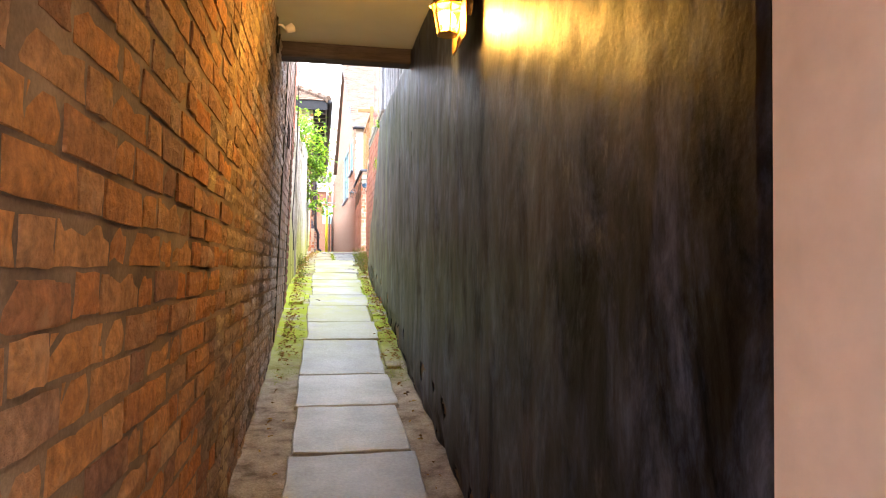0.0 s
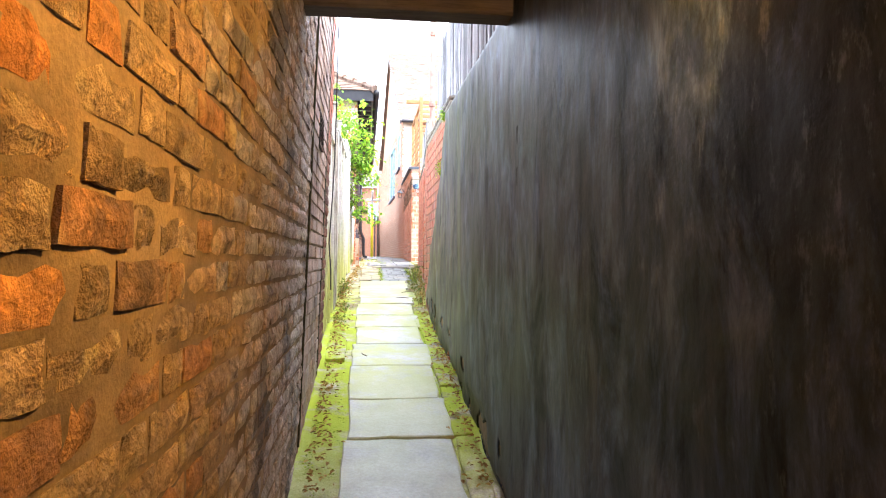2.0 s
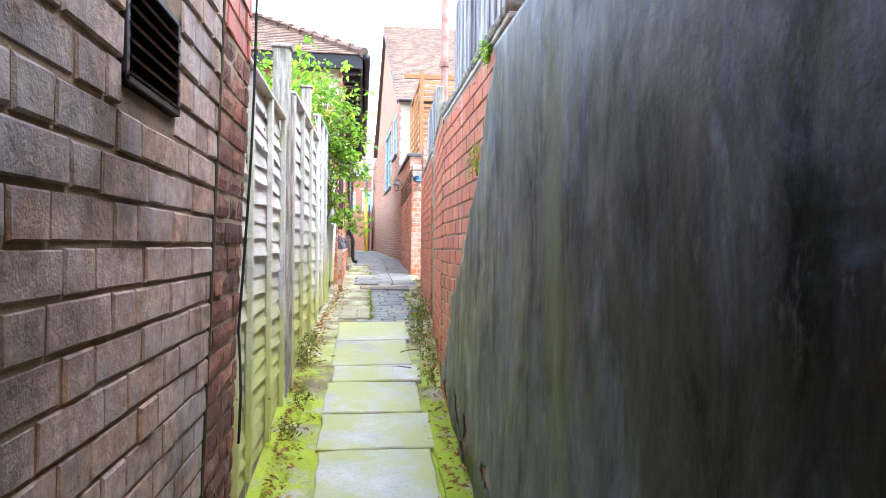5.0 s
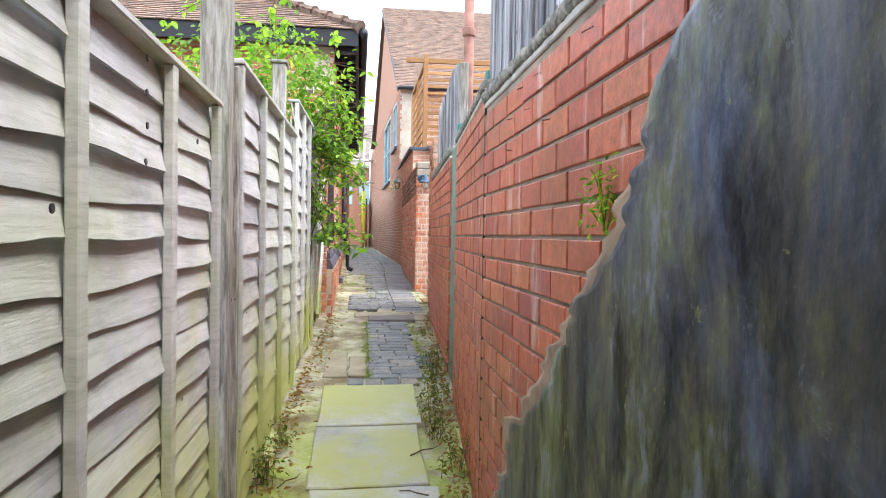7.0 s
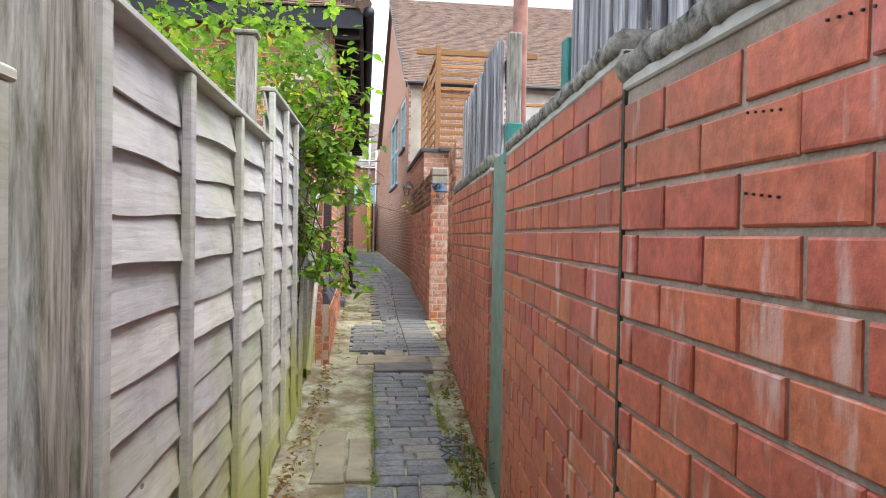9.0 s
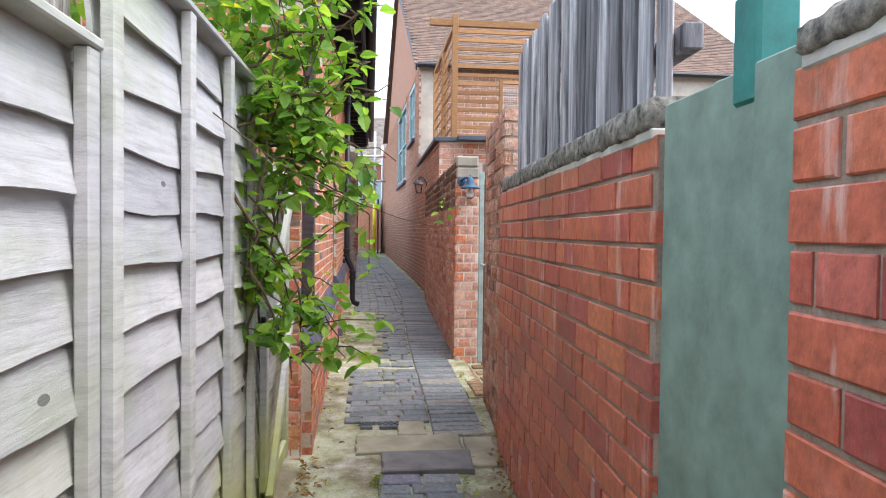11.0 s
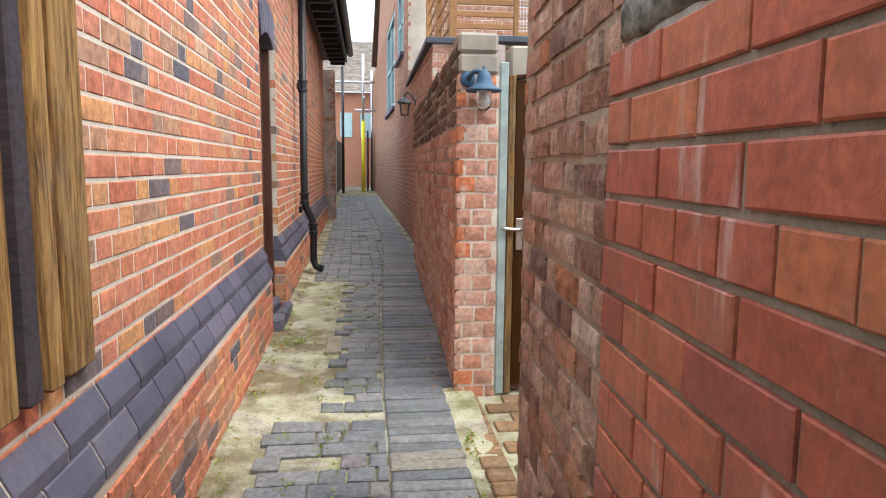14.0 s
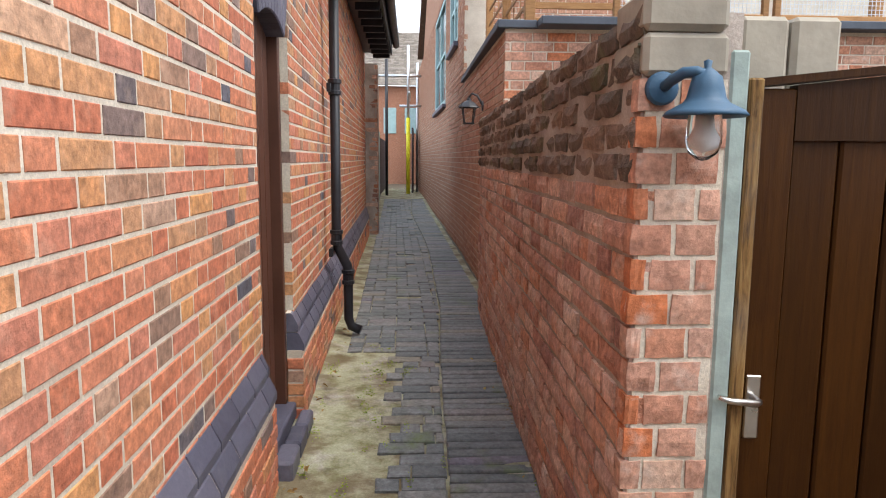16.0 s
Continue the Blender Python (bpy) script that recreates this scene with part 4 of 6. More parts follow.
# ---- west side: vent, cable, fence, side gate ----
def air_vent():
    v = thing("air_vent", "black slatted air vent set in the sooty brick wall", "vent")
    x, y0, y1, z0, z1 = -0.318, 5.83, 6.17, 2.565, 2.775
    bm = bmesh.new()
    box(bm, (x - 0.06, y0, z0), (x - 0.05, y1, z1))
    part("backing", bm, M_BLACK, v)
    for lo, hi in (((x - 0.05, y0, z0), (x + 0.028, y0 + 0.018, z1)), ((x - 0.05, y1 - 0.018, z0), (x + 0.028, y1, z1)), ((x - 0.05, y0, z0), (x + 0.028, y1, z0 + 0.014)), ((x - 0.05, y0, z1 - 0.014), (x + 0.028, y1, z1))):
        block("frame", lo, hi, M_BLACK, v, 0.002)
    for i in range(6):
        z = z0 + 0.03 + 0.029 * i
        block("slat", (-0.02, y0 + 0.018, -0.002), (0.028, y1 - 0.018, 0.003), M_BLACK, v, m=pose(x + 0.008, 0, z, 0, 32, 0))


air_vent()
for y0, z0 in ((4.62, 2.375), (4.62, 2.20)):
    bm = bmesh.new()
    tube(bm, [(0.623, y0 - 0.012, z0 + 0.082), (0.622, y0 + 0.006, z0 + 0.075), (0.622, y0 + 0.010, z0 + 0.05), (0.622, y0 + 0.008, z0)], [0.006, 0.009, 0.008, 0.006], 6)
    part("scar", bm, M_BLACK, wall_east, "dark gouged scar")
for y in (5.425, 6.585):
    bm = bmesh.new()
    tube(bm, [(-0.3165 + 0.035 * (z - 2.0), y, z) for z in (0.9, 2.0, 3.2, 4.4)], 0.006, 6)
    part("joint", bm, M_DIRT, wall_west)
bm = bmesh.new()
path = [(-0.285 + 0.035 * (z - 2) + 0.008 * math.sin(z * 3), 6.905 + 0.022 * math.sin(z * 2.6), z) for z in [4.4 - 0.2 * i for i in range(13)]] + [(-0.28, 6.88, 1.9), (-0.27, 6.84, 1.80), (-0.265, 6.78, 1.66)]
tube(bm, path, 0.005, 6)
cable = tagged(part("wall_cable", bm, M_BLACK, smooth=True), "thin black cable hanging down the brick wall end", "cable")


def lap_panel(p0, p1, z0, z1, n_boards, battens, seed, leftover=0.0):
    """A lapped fence panel: wavy boards, upright battens, frame and cap."""
    rng = random.Random(seed)
    v = thing("lapped_fence", "weathered grey lapped timber fence panel with green algae stains", "fence", "lapped fence panels")
    a, b = Vector((*p0, 0)), Vector((*p1, 0))
    u = (b - a).normalized()
    n = Vector((u.y, -u.x, 0))
    length = (b - a).length
    h = (z1 - z0) / n_boards
    base = Matrix(((u.x, n.x, 0, a.x), (u.y, n.y, 0, a.y), (0, 0, 1, 0), (0, 0, 0, 1)))
    for i in range(n_boards):
        za, zb = z0 + h * i - 0.028, z0 + h * (i + 1)
        if zb < ground_z((a.y + b.y) / 2) - 0.2:
            continue
        k = 24
        bm = bmesh.new()
        f1, f2, ph, amp = rng.uniform(2.0, 4.0), rng.uniform(6, 11), rng.uniform(0, 6), rng.uniform(0.004, 0.011)
        rows = []
        for t in range(k + 1):
            s = length * t / k
            wave = amp * math.sin(f1 * s + ph) + 0.005 * math.sin(f2 * s + 2 * ph) + rng.uniform(-0.0015, 0.0015)
            bow = 0.006 * math.sin(3.1 * s + ph)
            rows.append([bm.verts.new(base @ Vector(c)) for c in ((s, 0.016 + bow, za + wave), (s, -0.007, zb), (s, -0.015, zb), (s, 0.006 + bow, za + wave))])
        for r0, r1 in zip(rows, rows[1:]):
            for q in range(4):
                bm.faces.new((r0[q], r0[(q + 1) % 4], r1[(q + 1) % 4], r1[q]))
        bm.faces.new(rows[0])
        bm.faces.new(rows[-1][::-1])
        part("board", bm, M_FENCE, v)
    for s in battens:
        block("batten", (s - 0.021, 0.014, z0 - 0.02), (s + 0.021, 0.040, z1 - 0.01), M_FENCE, v, 0.003, m=base)
    block("top_cap", (-0.005, -0.03, z1 - 0.008), (length + 0.005, 0.044, z1 + 0.012), M_FENCE, v, 0.004, m=base)
    block("gravel_board", (0, -0.03, z0 - 0.12), (length, 0.004, z0 + 0.02), M_POSTWOOD, v, 0.004, m=base)
    return v


lap_panel((-0.375, 7.15), (-0.372, 8.62), 1.32, 3.02, 20, (0.03, 0.33, 0.90, 1.44), 31)
lap_panel((-0.345, 8.86), (-0.315, 10.74), 1.50, 3.23, 15, (0.025, 0.58, 1.22, 1.855), 32)
lap_panel((-0.315, 10.80), (-0.285, 12.08), 1.70, 3.47, 15, (0.02, 0.48, 0.90, 1.25), 33)


def post(name, x, y, z0, z1, w, label, cap=True, lean=0.0):
    v = thing(name, label, "post")
    m = pose(x, y, z0, 0, lean, 0)
    block("shaft", (-w / 2, -w / 2, 0), (w / 2, w / 2, z1 - z0), M_POSTWOOD, v, 0.006, m=m)
    if cap:
        block("cap", (-w / 2 - 0.012, -w / 2 - 0.012, z1 - z0), (w / 2 + 0.012, w / 2 + 0.012, z1 - z0 + 0.022), M_POSTWOOD, v, 0.006, m=m)
    return v


post("fence_post", -0.375, 8.74, 1.25, 3.46, 0.10, "tall weathered timber fence post with a flat cap between panels")
block("batten", (-0.335, 8.80, 1.3), (-0.31, 8.845, 3.20), M_POSTWOOD, bpy.data.objects["fence_post"], 0.004)
post("fence_post", -0.40, 10.78, 1.5, 3.70, 0.085, "weathered square fence post standing behind the lapped panels")
post("fence_post", -0.33, 12.16, 1.6, 3.5, 0.09, "dark damp timber gate post beside the bush")


def side_gate():
    v = thing("side_gate", "lapped grey timber side gate with a pale diagonal brace", "gate")
    x, y0, y1, z0, z1 = -0.27, 12.26, 12.98, 1.80, 3.22
    rngg = random.Random(4)
    for i in range(10):
        za = z0 + 0.142 * i
        block("board", (-0.010, y0, 0), (0.004, y1, 0.165), M_GATEWOOD, v, 0.002, m=pose(x + 0.006 + rngg.uniform(-0.002, 0.002), 0, za, 0, -8, 0))
    for y in (y0 + 0.03, y1 - 0.03):
        block("stile", (x + 0.008, y - 0.03, z0), (x + 0.036, y + 0.03, z1), M_FENCE, v, 0.004)
    for z in (z0 + 0.02, 2.52, z1 - 0.08):
        block("rail", (x + 0.008, y0, z), (x + 0.034, y1, z + 0.07), M_FENCE, v, 0.004)
    for lo, hi in ((1.86, 2.55), (2.60, 3.15)):
        bm = bmesh.new()
        d = math.dist((y0, lo), (y1, hi))
        box(bm, (0, 0, -0.028), (0.026, d, 0.028), pose(x + 0.037, y0, lo, math.degrees(math.atan2(hi - lo, y1 - y0)), 0, 0), 0.003)
        part("brace", bm, M_FENCE, v, "pale sawn diagonal brace")


side_gate()


# timber frame at the house corner
def corner_frame():
    v = thing("timber_frame", "dark and oak upright timbers against the house corner", "timber frame")
    for y0, y1, x0, x1, m in ((13.10, 13.16, -0.30, -0.125, M_BEAM), (13.20, 13.27, -0.25, -0.150, M_OAK), (13.31, 13.36, -0.25, -0.150, M_BEAM), (13.40, 13.45, -0.24, -0.150, M_OAK), (13.50, 13.63, -0.21, -0.160, M_OAK)):
        block("upright", (x0, y0, 2.50), (x1, y1, 4.04), m, v, 0.006)


corner_frame()


def dots(parent, name, places, radius, turn):
    for p in places:
        bm = bmesh.new()
        lathe(bm, [(0.0, 0.0012), (radius, 0.001), (radius, -0.002)], pose(*p, 0, turn, 0), 10)
        part(name, bm, M_BLACK, parent)


# knot holes in the first fence panel, drilled holes in the red bricks
dots(bpy.data.objects["lapped_fence"], "knot_hole", [(-0.352, 7.88, 2.985), (-0.352, 7.875, 2.905), (-0.352, 7.88, 2.83), (-0.352, 7.87, 2.745), (-0.352, 8.36, 2.86), (-0.352, 7.40, 2.62)], 0.0085, 90)
for y0, z in ((8.22, 3.035), (8.02, 3.03), (8.36, 2.965), (8.13, 2.955), (7.62, 3.03), (7.93, 2.89), (8.36, 2.865)):
    dots(wall_red_near, "drilled_hole", [(0.6150, y0 + 0.0165 * k, z + 0.002 * k) for k in range(5)], 0.0018, -90)


def patterned_tile(x, y, w, l, material):
    """A small paver with a raised diamond pattern."""
    m = pose(x, y, ground_z(y) + 0.010, slope_at(y), 0, 0)
    tile = block("patterned_tile", (-w / 2, -l / 2, -0.03), (w / 2, l / 2, 0.0), M_PAVER, pavement, 0.003, m=m)
    for sgn in (-1, 1):
        for k in (-1, 0, 1):
            bar = m @ pose(k * w / 3, 0, 0.001, 0, 0, 38 * sgn)
            block("rib", (-0.003, -l * 0.42, 0.0), (0.003, l * 0.42, 0.003), M_LEAD, tile, m=bar)


patterned_tile(0.655, 11.20, 0.14, 0.16, M_PAVER)
patterned_tile(0.655, 11.38, 0.14, 0.15, M_PAVER)
patterned_tile(0.155, 13.56, 0.07, 0.10, M_PAVER)
patterned_tile(0.285, 13.56, 0.10, 0.10, M_PAVER)


# ---- west house: plinths, door, downpipe, eaves, roof ----
def plinth(parent, y0, y1, xa, xb, seed):
    """Two courses of splayed blue bricks on a brick base that stands proud of the wall."""
    rngp = random.Random(seed)
    shear = (xb - xa) / (y1 - y0)
    for row, (z, f0, f1) in enumerate(((2.232, 0.058, 0.030), (2.332, 0.030, 0.0))):
        y = y0 - (0.11 if row else 0.0)
        bed = bmesh.new()
        ends = [[bed.verts.new((xo + px, yy, z + pz)) for px, pz in ((-0.03, -0.004), (f0 - 0.004, -0.004), (f0 - 0.004, 0.030), (f1 - 0.003, 0.088), (f1 - 0.010, 0.099), (-0.03, 0.099))] for yy, xo in ((y0 + 0.004, xa), (y1 - 0.004, xb))]
        for q in range(6):
            bed.faces.new((ends[0][q], ends[0][(q + 1) % 6], ends[1][(q + 1) % 6], ends[1][q]))
        bed.faces.new(ends[0])
        bed.faces.new(ends[1][::-1])
        part("mortar_bed", bed, M_MORT_L, parent)
        while y < y1:
            a, b = max(y, y0), min(y + 0.222, y1)
            if b - a > 0.03:
                x = xa + shear * (a - y0)
                bm = bmesh.new()
                prof = [(-0.03, 0.0), (f0, 0.0), (f0 + 0.001, 0.030), (f0 - 0.004, 0.042), (f1 + 0.002, 0.090), (f1 - 0.006, 0.096), (-0.03, 0.096)]
                ends = []
                for yy in (a + 0.003, b - 0.003):
                    xo = xa + shear * (yy - y0) + rngp.uniform(-0.001, 0.001)
                    ends.append([bm.verts.new((xo + px, yy, z + pz)) for px, pz in prof])
                for q in range(7):
                    bm.faces.new((ends[0][q], ends[0][(q + 1) % 7], ends[1][(q + 1) % 7], ends[1][q]))
                bm.faces.new(ends[0])
                bm.faces.new(ends[1][::-1])
                part("plinth_brick", bm, M_BLUE, parent)
            y += 0.228


plinth_near = mortar_wall("plinth_near", (HW[0][0] + 0.055, 13.12), (HW[1][0] + 0.055, 16.47), 1.0, 2.235, 0.08, M_MORT_L, "brick plinth capped with splayed blue bricks", back=0.006)
plinth(plinth_near, 13.12, 16.47, HW[0][0], HW[1][0], 1)
plinth_far = mortar_wall("plinth_far", (HW[2][0] + 0.055, 17.16), (HW[3][0] + 0.055, 25.0), 1.0, 2.235, 0.08, M_MORT_L, "brick plinth beyond the door capped with splayed blue bricks", back=0.006)
plinth(plinth_far, 17.16, 25.0, HW[2][0], HW[3][0], 2)
for z in (1.95,):
    for i in range(3):
        block("blue_edging", (-0.20 + 0.012 * i, 16.52 + 0.21 * i, 1.80), (-0.11, 16.72 + 0.21 * i, 1.93), M_BLUE, plinth_near, 0.012)


def side_door():
    v = tagged(new("door_1"), "brown painted side door under an arched blue brick head", "door", kind="structure")
    x, y0, y1 = -0.30, 16.51, 17.16
    block("panel", (x - 0.045, y0 + 0.04, 1.97), (x, y1 - 0.04, 3.93), M_DOOR, v, 0.004)
    for k in range(5):
        block("groove_board", (x, y0 + 0.05 + 0.11 * k, 2.0), (x + 0.006, y0 + 0.15 + 0.11 * k, 3.85), M_DOOR, v, 0.002)
    for ya, yb in ((y0, y0 + 0.045), (y1 - 0.045, y1)):
        block("frame", (x - 0.06, ya, 1.95), (x + 0.055, yb, 3.95), M_DOOR, v, 0.004)
    block("sill", (x - 0.1, y0, 1.88), (x + 0.10, y1, 1.965), M_BLUE, v, 0.01)
    # segmental arch of blue bricks on edge
    n = 9
    for k in range(n):
        t = (k + 0.5) / n
        ang = (t - 0.5) * 54
        m = Matrix.Translation((-0.262, (y0 + y1) / 2, 3.26)) @ Matrix.Rotation(radians(-ang), 4, "X")
        bm = bmesh.new()
        box(bm, (-0.04, -0.034, 0.58), (0.056, 0.034, 0.80), m, 0.006)
        part("arch_brick", bm, M_BLUE, v)
    return v


side_door()


def downpipe():
    v = thing("downpipe", "black cast iron downpipe with collars and a swan neck foot", "downpipe")
    x, y = -0.155, 18.72
    bm = bmesh.new()
    tube(bm, [(x, y, 4.85), (x, y, 2.62), (x + 0.01, y, 2.56), (x + 0.075, y + 0.02, 2.42), (x + 0.08, y + 0.02, 2.36), (x + 0.08, y + 0.02, 2.02), (x + 0.10, y + 0.02, 1.96), (x + 0.17, y + 0.0, 1.935)], 0.036, 12)
    part("pipe", bm, M_BLACK, v, smooth=True)
    for z, dx in ((4.72, 0), (3.72, 0), (2.64, 0), (2.34, 0.08)):
        bm = bmesh.new()
        lathe(bm, [(0.036, -0.06), (0.047, -0.055), (0.047, -0.03), (0.040, -0.025), (0.040, 0.02), (0.049, 0.025), (0.049, 0.05), (0.036, 0.055)], pose(x + dx, y + (0.02 if dx else 0), z), 12)
        part("collar", bm, M_BLACK, v)
    block("bracket", (x - 0.05, y - 0.075, 3.68), (x - 0.02, y + 0.075, 3.74), M_BLACK, v, 0.004)
    block("bracket", (x - 0.05, y - 0.075, 2.50), (x - 0.02, y + 0.075, 2.56), M_BLACK, v, 0.004)


downpipe()


def tiled(parent, origin, along, up, length, rise, material, seed, tile=0.165, gauge=0.10, clip=None):
    """Rows of overlapping plain tiles on a slope; along and up are unit vectors in the slope."""
    rngt = random.Random(seed)
    o, a, u = Vector(origin), Vector(along).normalized(), Vector(up).normalized()
    n = a.cross(u).normalized()
    v, f = [], []
    row, s = 0, 0.0
    while s < rise:
        t = -(tile / 2 if row % 2 else 0.0)
        while t < length:
            t0, t1 = max(t, 0), min(t + tile - 0.004, length)
            if t1 - t0 > 0.02 and (clip is None or clip((t0 + t1) / 2, s)):
                k = len(v)
                lift = 0.014 + rngt.uniform(0, 0.006)
                for tt, ss, hh in ((t0, s, lift), (t1, s, lift + rngt.uniform(-0.003, 0.003)), (t1, s + gauge * 1.6, 0.0), (t0, s + gauge * 1.6, 0.0), (t0, s, lift - 0.014), (t1, s, lift - 0.014)):
                    v.append(o + a * tt + u * ss + n * hh)
                f += [(k, k + 1, k + 2, k + 3), (k + 4, k + 5, k + 1, k)]
            t += tile
        s += gauge
        row += 1
    tagged(mesh_object("tiles", v, f, material, parent), kind="stuff")


def west_roof():
    v = thing("house_roof", "brown clay tiled hipped roof with black painted eaves", "roof")
    e0, e1, ex, z = 14.33, 24.7, 0.07, 4.93
    # boxed eaves along the alley and across the end
    block("soffit", (-0.5, e0, z - 0.06), (ex, e1, z - 0.02), M_BLACK, v)
    block("fascia", (ex, e0, z - 0.10), (ex + 0.025, e1, z + 0.10), M_BLACK, v)
    block("fascia", (-6.0, e0 - 0.03, z - 0.10), (ex + 0.025, e0 - 0.002, z + 0.10), M_BLACK, v)
    block("soffit", (-6.0, e0, z - 0.055), (-0.5, 14.8, z - 0.02), M_BLACK, v)
    y = e0 + 0.1
    while y < e1:
        block("rafter_foot", (-0.20, y, z - 0.16), (ex - 0.01, y + 0.06, z - 0.06), M_BLACK, v)
        y += 0.42
    bm = bmesh.new()
    tube(bm, [(ex + 0.085, e0 - 0.05, z + 0.06), (ex + 0.085, e1, z + 0.06)], 0.055, 10)
    part("gutter", bm, M_BLACK, v, smooth=True)
    run, rise = 3.0, 1.75
    k = math.hypot(run, rise)
    up1 = Vector((-run, 0, rise)).normalized()
    up2 = Vector((0, run, rise)).normalized()
    a, b, c, d = (ex + 0.05, e0 - 0.05, z + 0.09), (ex + 0.05, e1, z + 0.09), (ex - run, e1, z + rise + 0.09), (ex - run, e0 + run, z + rise + 0.09)
    mesh_object("slope", [a, b, c, d, (-6.0, e0 - 0.05, z + 0.09), (-6.0, e0 + run, z + rise + 0.09), (-6.0, e1, z + rise + 0.09)], [(0, 1, 2, 3), (4, 0, 3, 5), (5, 3, 2, 6)], M_TILE, v)
    tiled(v, a, (0, 1, 0), up1, e1 - e0, k, M_TILE, 3, clip=lambda t, s: t > s * run / k)
    tiled(v, (-6.0, e0 - 0.05, z + 0.09), (1, 0, 0), up2, 6.0 + ex + 0.05, k, M_TILE, 4, clip=lambda t, s: t < 6.1 - s * run / k)
    for i in range(16):
        s = i / 16
        p = Vector(a).lerp(Vector(d), s)
        q = Vector(a).lerp(Vector(d), s + 0.075)
        bm = bmesh.new()
        tube(bm, [p + Vector((0, 0, 0.03)), q + Vector((0, 0, 0.015))], [0.085, 0.06], 8)
        part("hip_tile", bm, M_TILE, v)


west_roof()


# ---- east side: copings, palings, posts ----
def coping(p0, p1, z, w, h, seed, rough=1.0):
    a, b = Vector((*p0, 0)), Vector((*p1, 0))
    u = (b - a).normalized()
    n = Vector((-u.y, u.x, 0))
    length = (b - a).length
    v = thing("stone_coping", "rough pitted grey sandstone coping along the wall top", "coping", "wall copings")
    s, i = 0.0, 0
    rngc = random.Random(seed)
    while s < length - 0.02:
        l = min(rngc.uniform(0.7, 0.95), length - s)
        nl, nr = max(4, int(l / 0.022)), 22
        bm = bmesh.new()
        rings = []
        for q in range(nl + 1):
            ss = s + 0.004 + (l - 0.008) * q / nl
            ring = []
            for k in range(nr):
                ang = 2 * math.pi * k / nr
                cx, cz = math.cos(ang), math.sin(ang)
                px = (abs(cx) ** 0.4) * math.copysign(1, cx) * w / 2
                pz = (abs(cz) ** 0.4) * math.copysign(1, cz) * h / 2
                pos = a + u * ss - n * (w / 2 - 0.014) + n * px + Vector((0, 0, z + h / 2 + pz))
                pos += (n * cx + Vector((0, 0, cz))) * rough * (0.006 * noise.noise(pos * 6) + 0.011 * noise.noise(pos * 24) + 0.012 * noise.noise(pos * 60))
                ring.append(bm.verts.new(pos))
            rings.append(ring)
        for r0, r1 in zip(rings, rings[1:]):
            for k in range(nr):
                bm.faces.new((r0[k], r0[(k + 1) % nr], r1[(k + 1) % nr], r1[k]))
        bm.faces.new(rings[0])
        bm.faces.new(rings[-1][::-1])
        part("coping_stone", bm, M_STONE, v, smooth=True)
        s += l
        i += 1
    bm = bmesh.new()
    box(bm, (0, -w + 0.04, z - 0.014), (length, 0.004, z + 0.012), Matrix(((u.x, n.x, 0, a.x), (u.y, n.y, 0, a.y), (0, 0, 1, 0), (0, 0, 0, 1))), 0.004)
    part("mortar_bed", bm, M_CEMENT, v)


coping((0.616, 6.92), (0.620, 8.84), 3.10, 0.20, 0.055, 1, 0.6)
coping((0.624, 8.86), (0.735, 10.40), 3.160, 0.20, 0.050, 2, 0.6)
coping((0.765, 10.94), (0.885, 13.12), 3.145, 0.22, 0.082, 3, 0.75)


def paling_fence(p0, p1, z0, z1, seed, label, step=0.098):
    rngf = random.Random(seed)
    v = thing("paling_fence", label, "fence", "close boarded fences")
    a, b = Vector((*p0, 0)), Vector((*p1, 0))
    u = (b - a).normalized()
    n = Vector((-u.y, u.x, 0))
    length = (b - a).length
    base = Matrix(((u.x, n.x, 0, a.x), (u.y, n.y, 0, a.y), (0, 0, 1, 0), (0, 0, 0, 1)))
    s, i = 0.0, 0
    while s < length:
        w = rngf.uniform(0.058, 0.090)
        off = 0.0 if i % 2 else 0.020
        block("paling", (s, off, z0 + rngf.uniform(-0.01, 0.015)), (s + w, off + 0.014, z1 + rngf.uniform(-0.03, 0.02)), M_PALE, v, 0.003, m=base @ pose(0, 0, 0, rngf.uniform(-0.1, 0.1), rngf.uniform(-0.08, 0.08), 0))
        s += w - 0.012 - rngf.uniform(0.0, 0.008)
        i += 1
    for z in (z0 + 0.12, z1 - 0.18):
        block("rail", (0, -0.05, z), (length, -0.004, z + 0.06), M_PALE, v, 0.004, m=base)


paling_fence((0.80, 4.95), (0.80, 8.9), 3.14, 4.22, 41, "grey weathered vertical boards standing on the garden wall")
paling_fence((0.80, 8.9), (0.86, 9.85), 3.24, 4.15, 42, "narrow grey weathered boards fixed to a teal post")
paling_fence((0.845, 10.98), (0.940, 12.92), 3.218, 3.84, 43, "silver grey weathered boards standing on the stone coping")
for x, y, z1, label in ((0.855, 9.90, 3.50, "short teal painted fence post on the wall"), (0.96, 12.86, 3.42, "dark teal painted post foot behind the boards")):
    v = thing("painted_post", label, "post")
    block("shaft", (x - 0.035, y - 0.035, 3.14), (x + 0.035, y + 0.035, z1), M_TEAL, v, 0.005)
    block("cleat", (x - 0.05, y - 0.02, 3.2), (x + 0.04, y + 0.02, 3.32), M_TEAL, v, 0.005)
v = thing("wall_post", "pale weathered timber post with a teal painted foot", "post")
block("shaft", (0.770, 10.56, 3.22), (0.828, 10.62, 3.72), M_POSTWOOD, v, 0.006)
block("foot", (0.764, 10.552, 3.14), (0.836, 10.628, 3.32), M_TEAL, v, 0.006)
v = thing("green_upright", "faded green painted board post filling the wall gap", "post")
block("board", (0.762, 10.43, 1.4), (0.80, 10.56, 3.20), M_SAGE, v, 0.004)
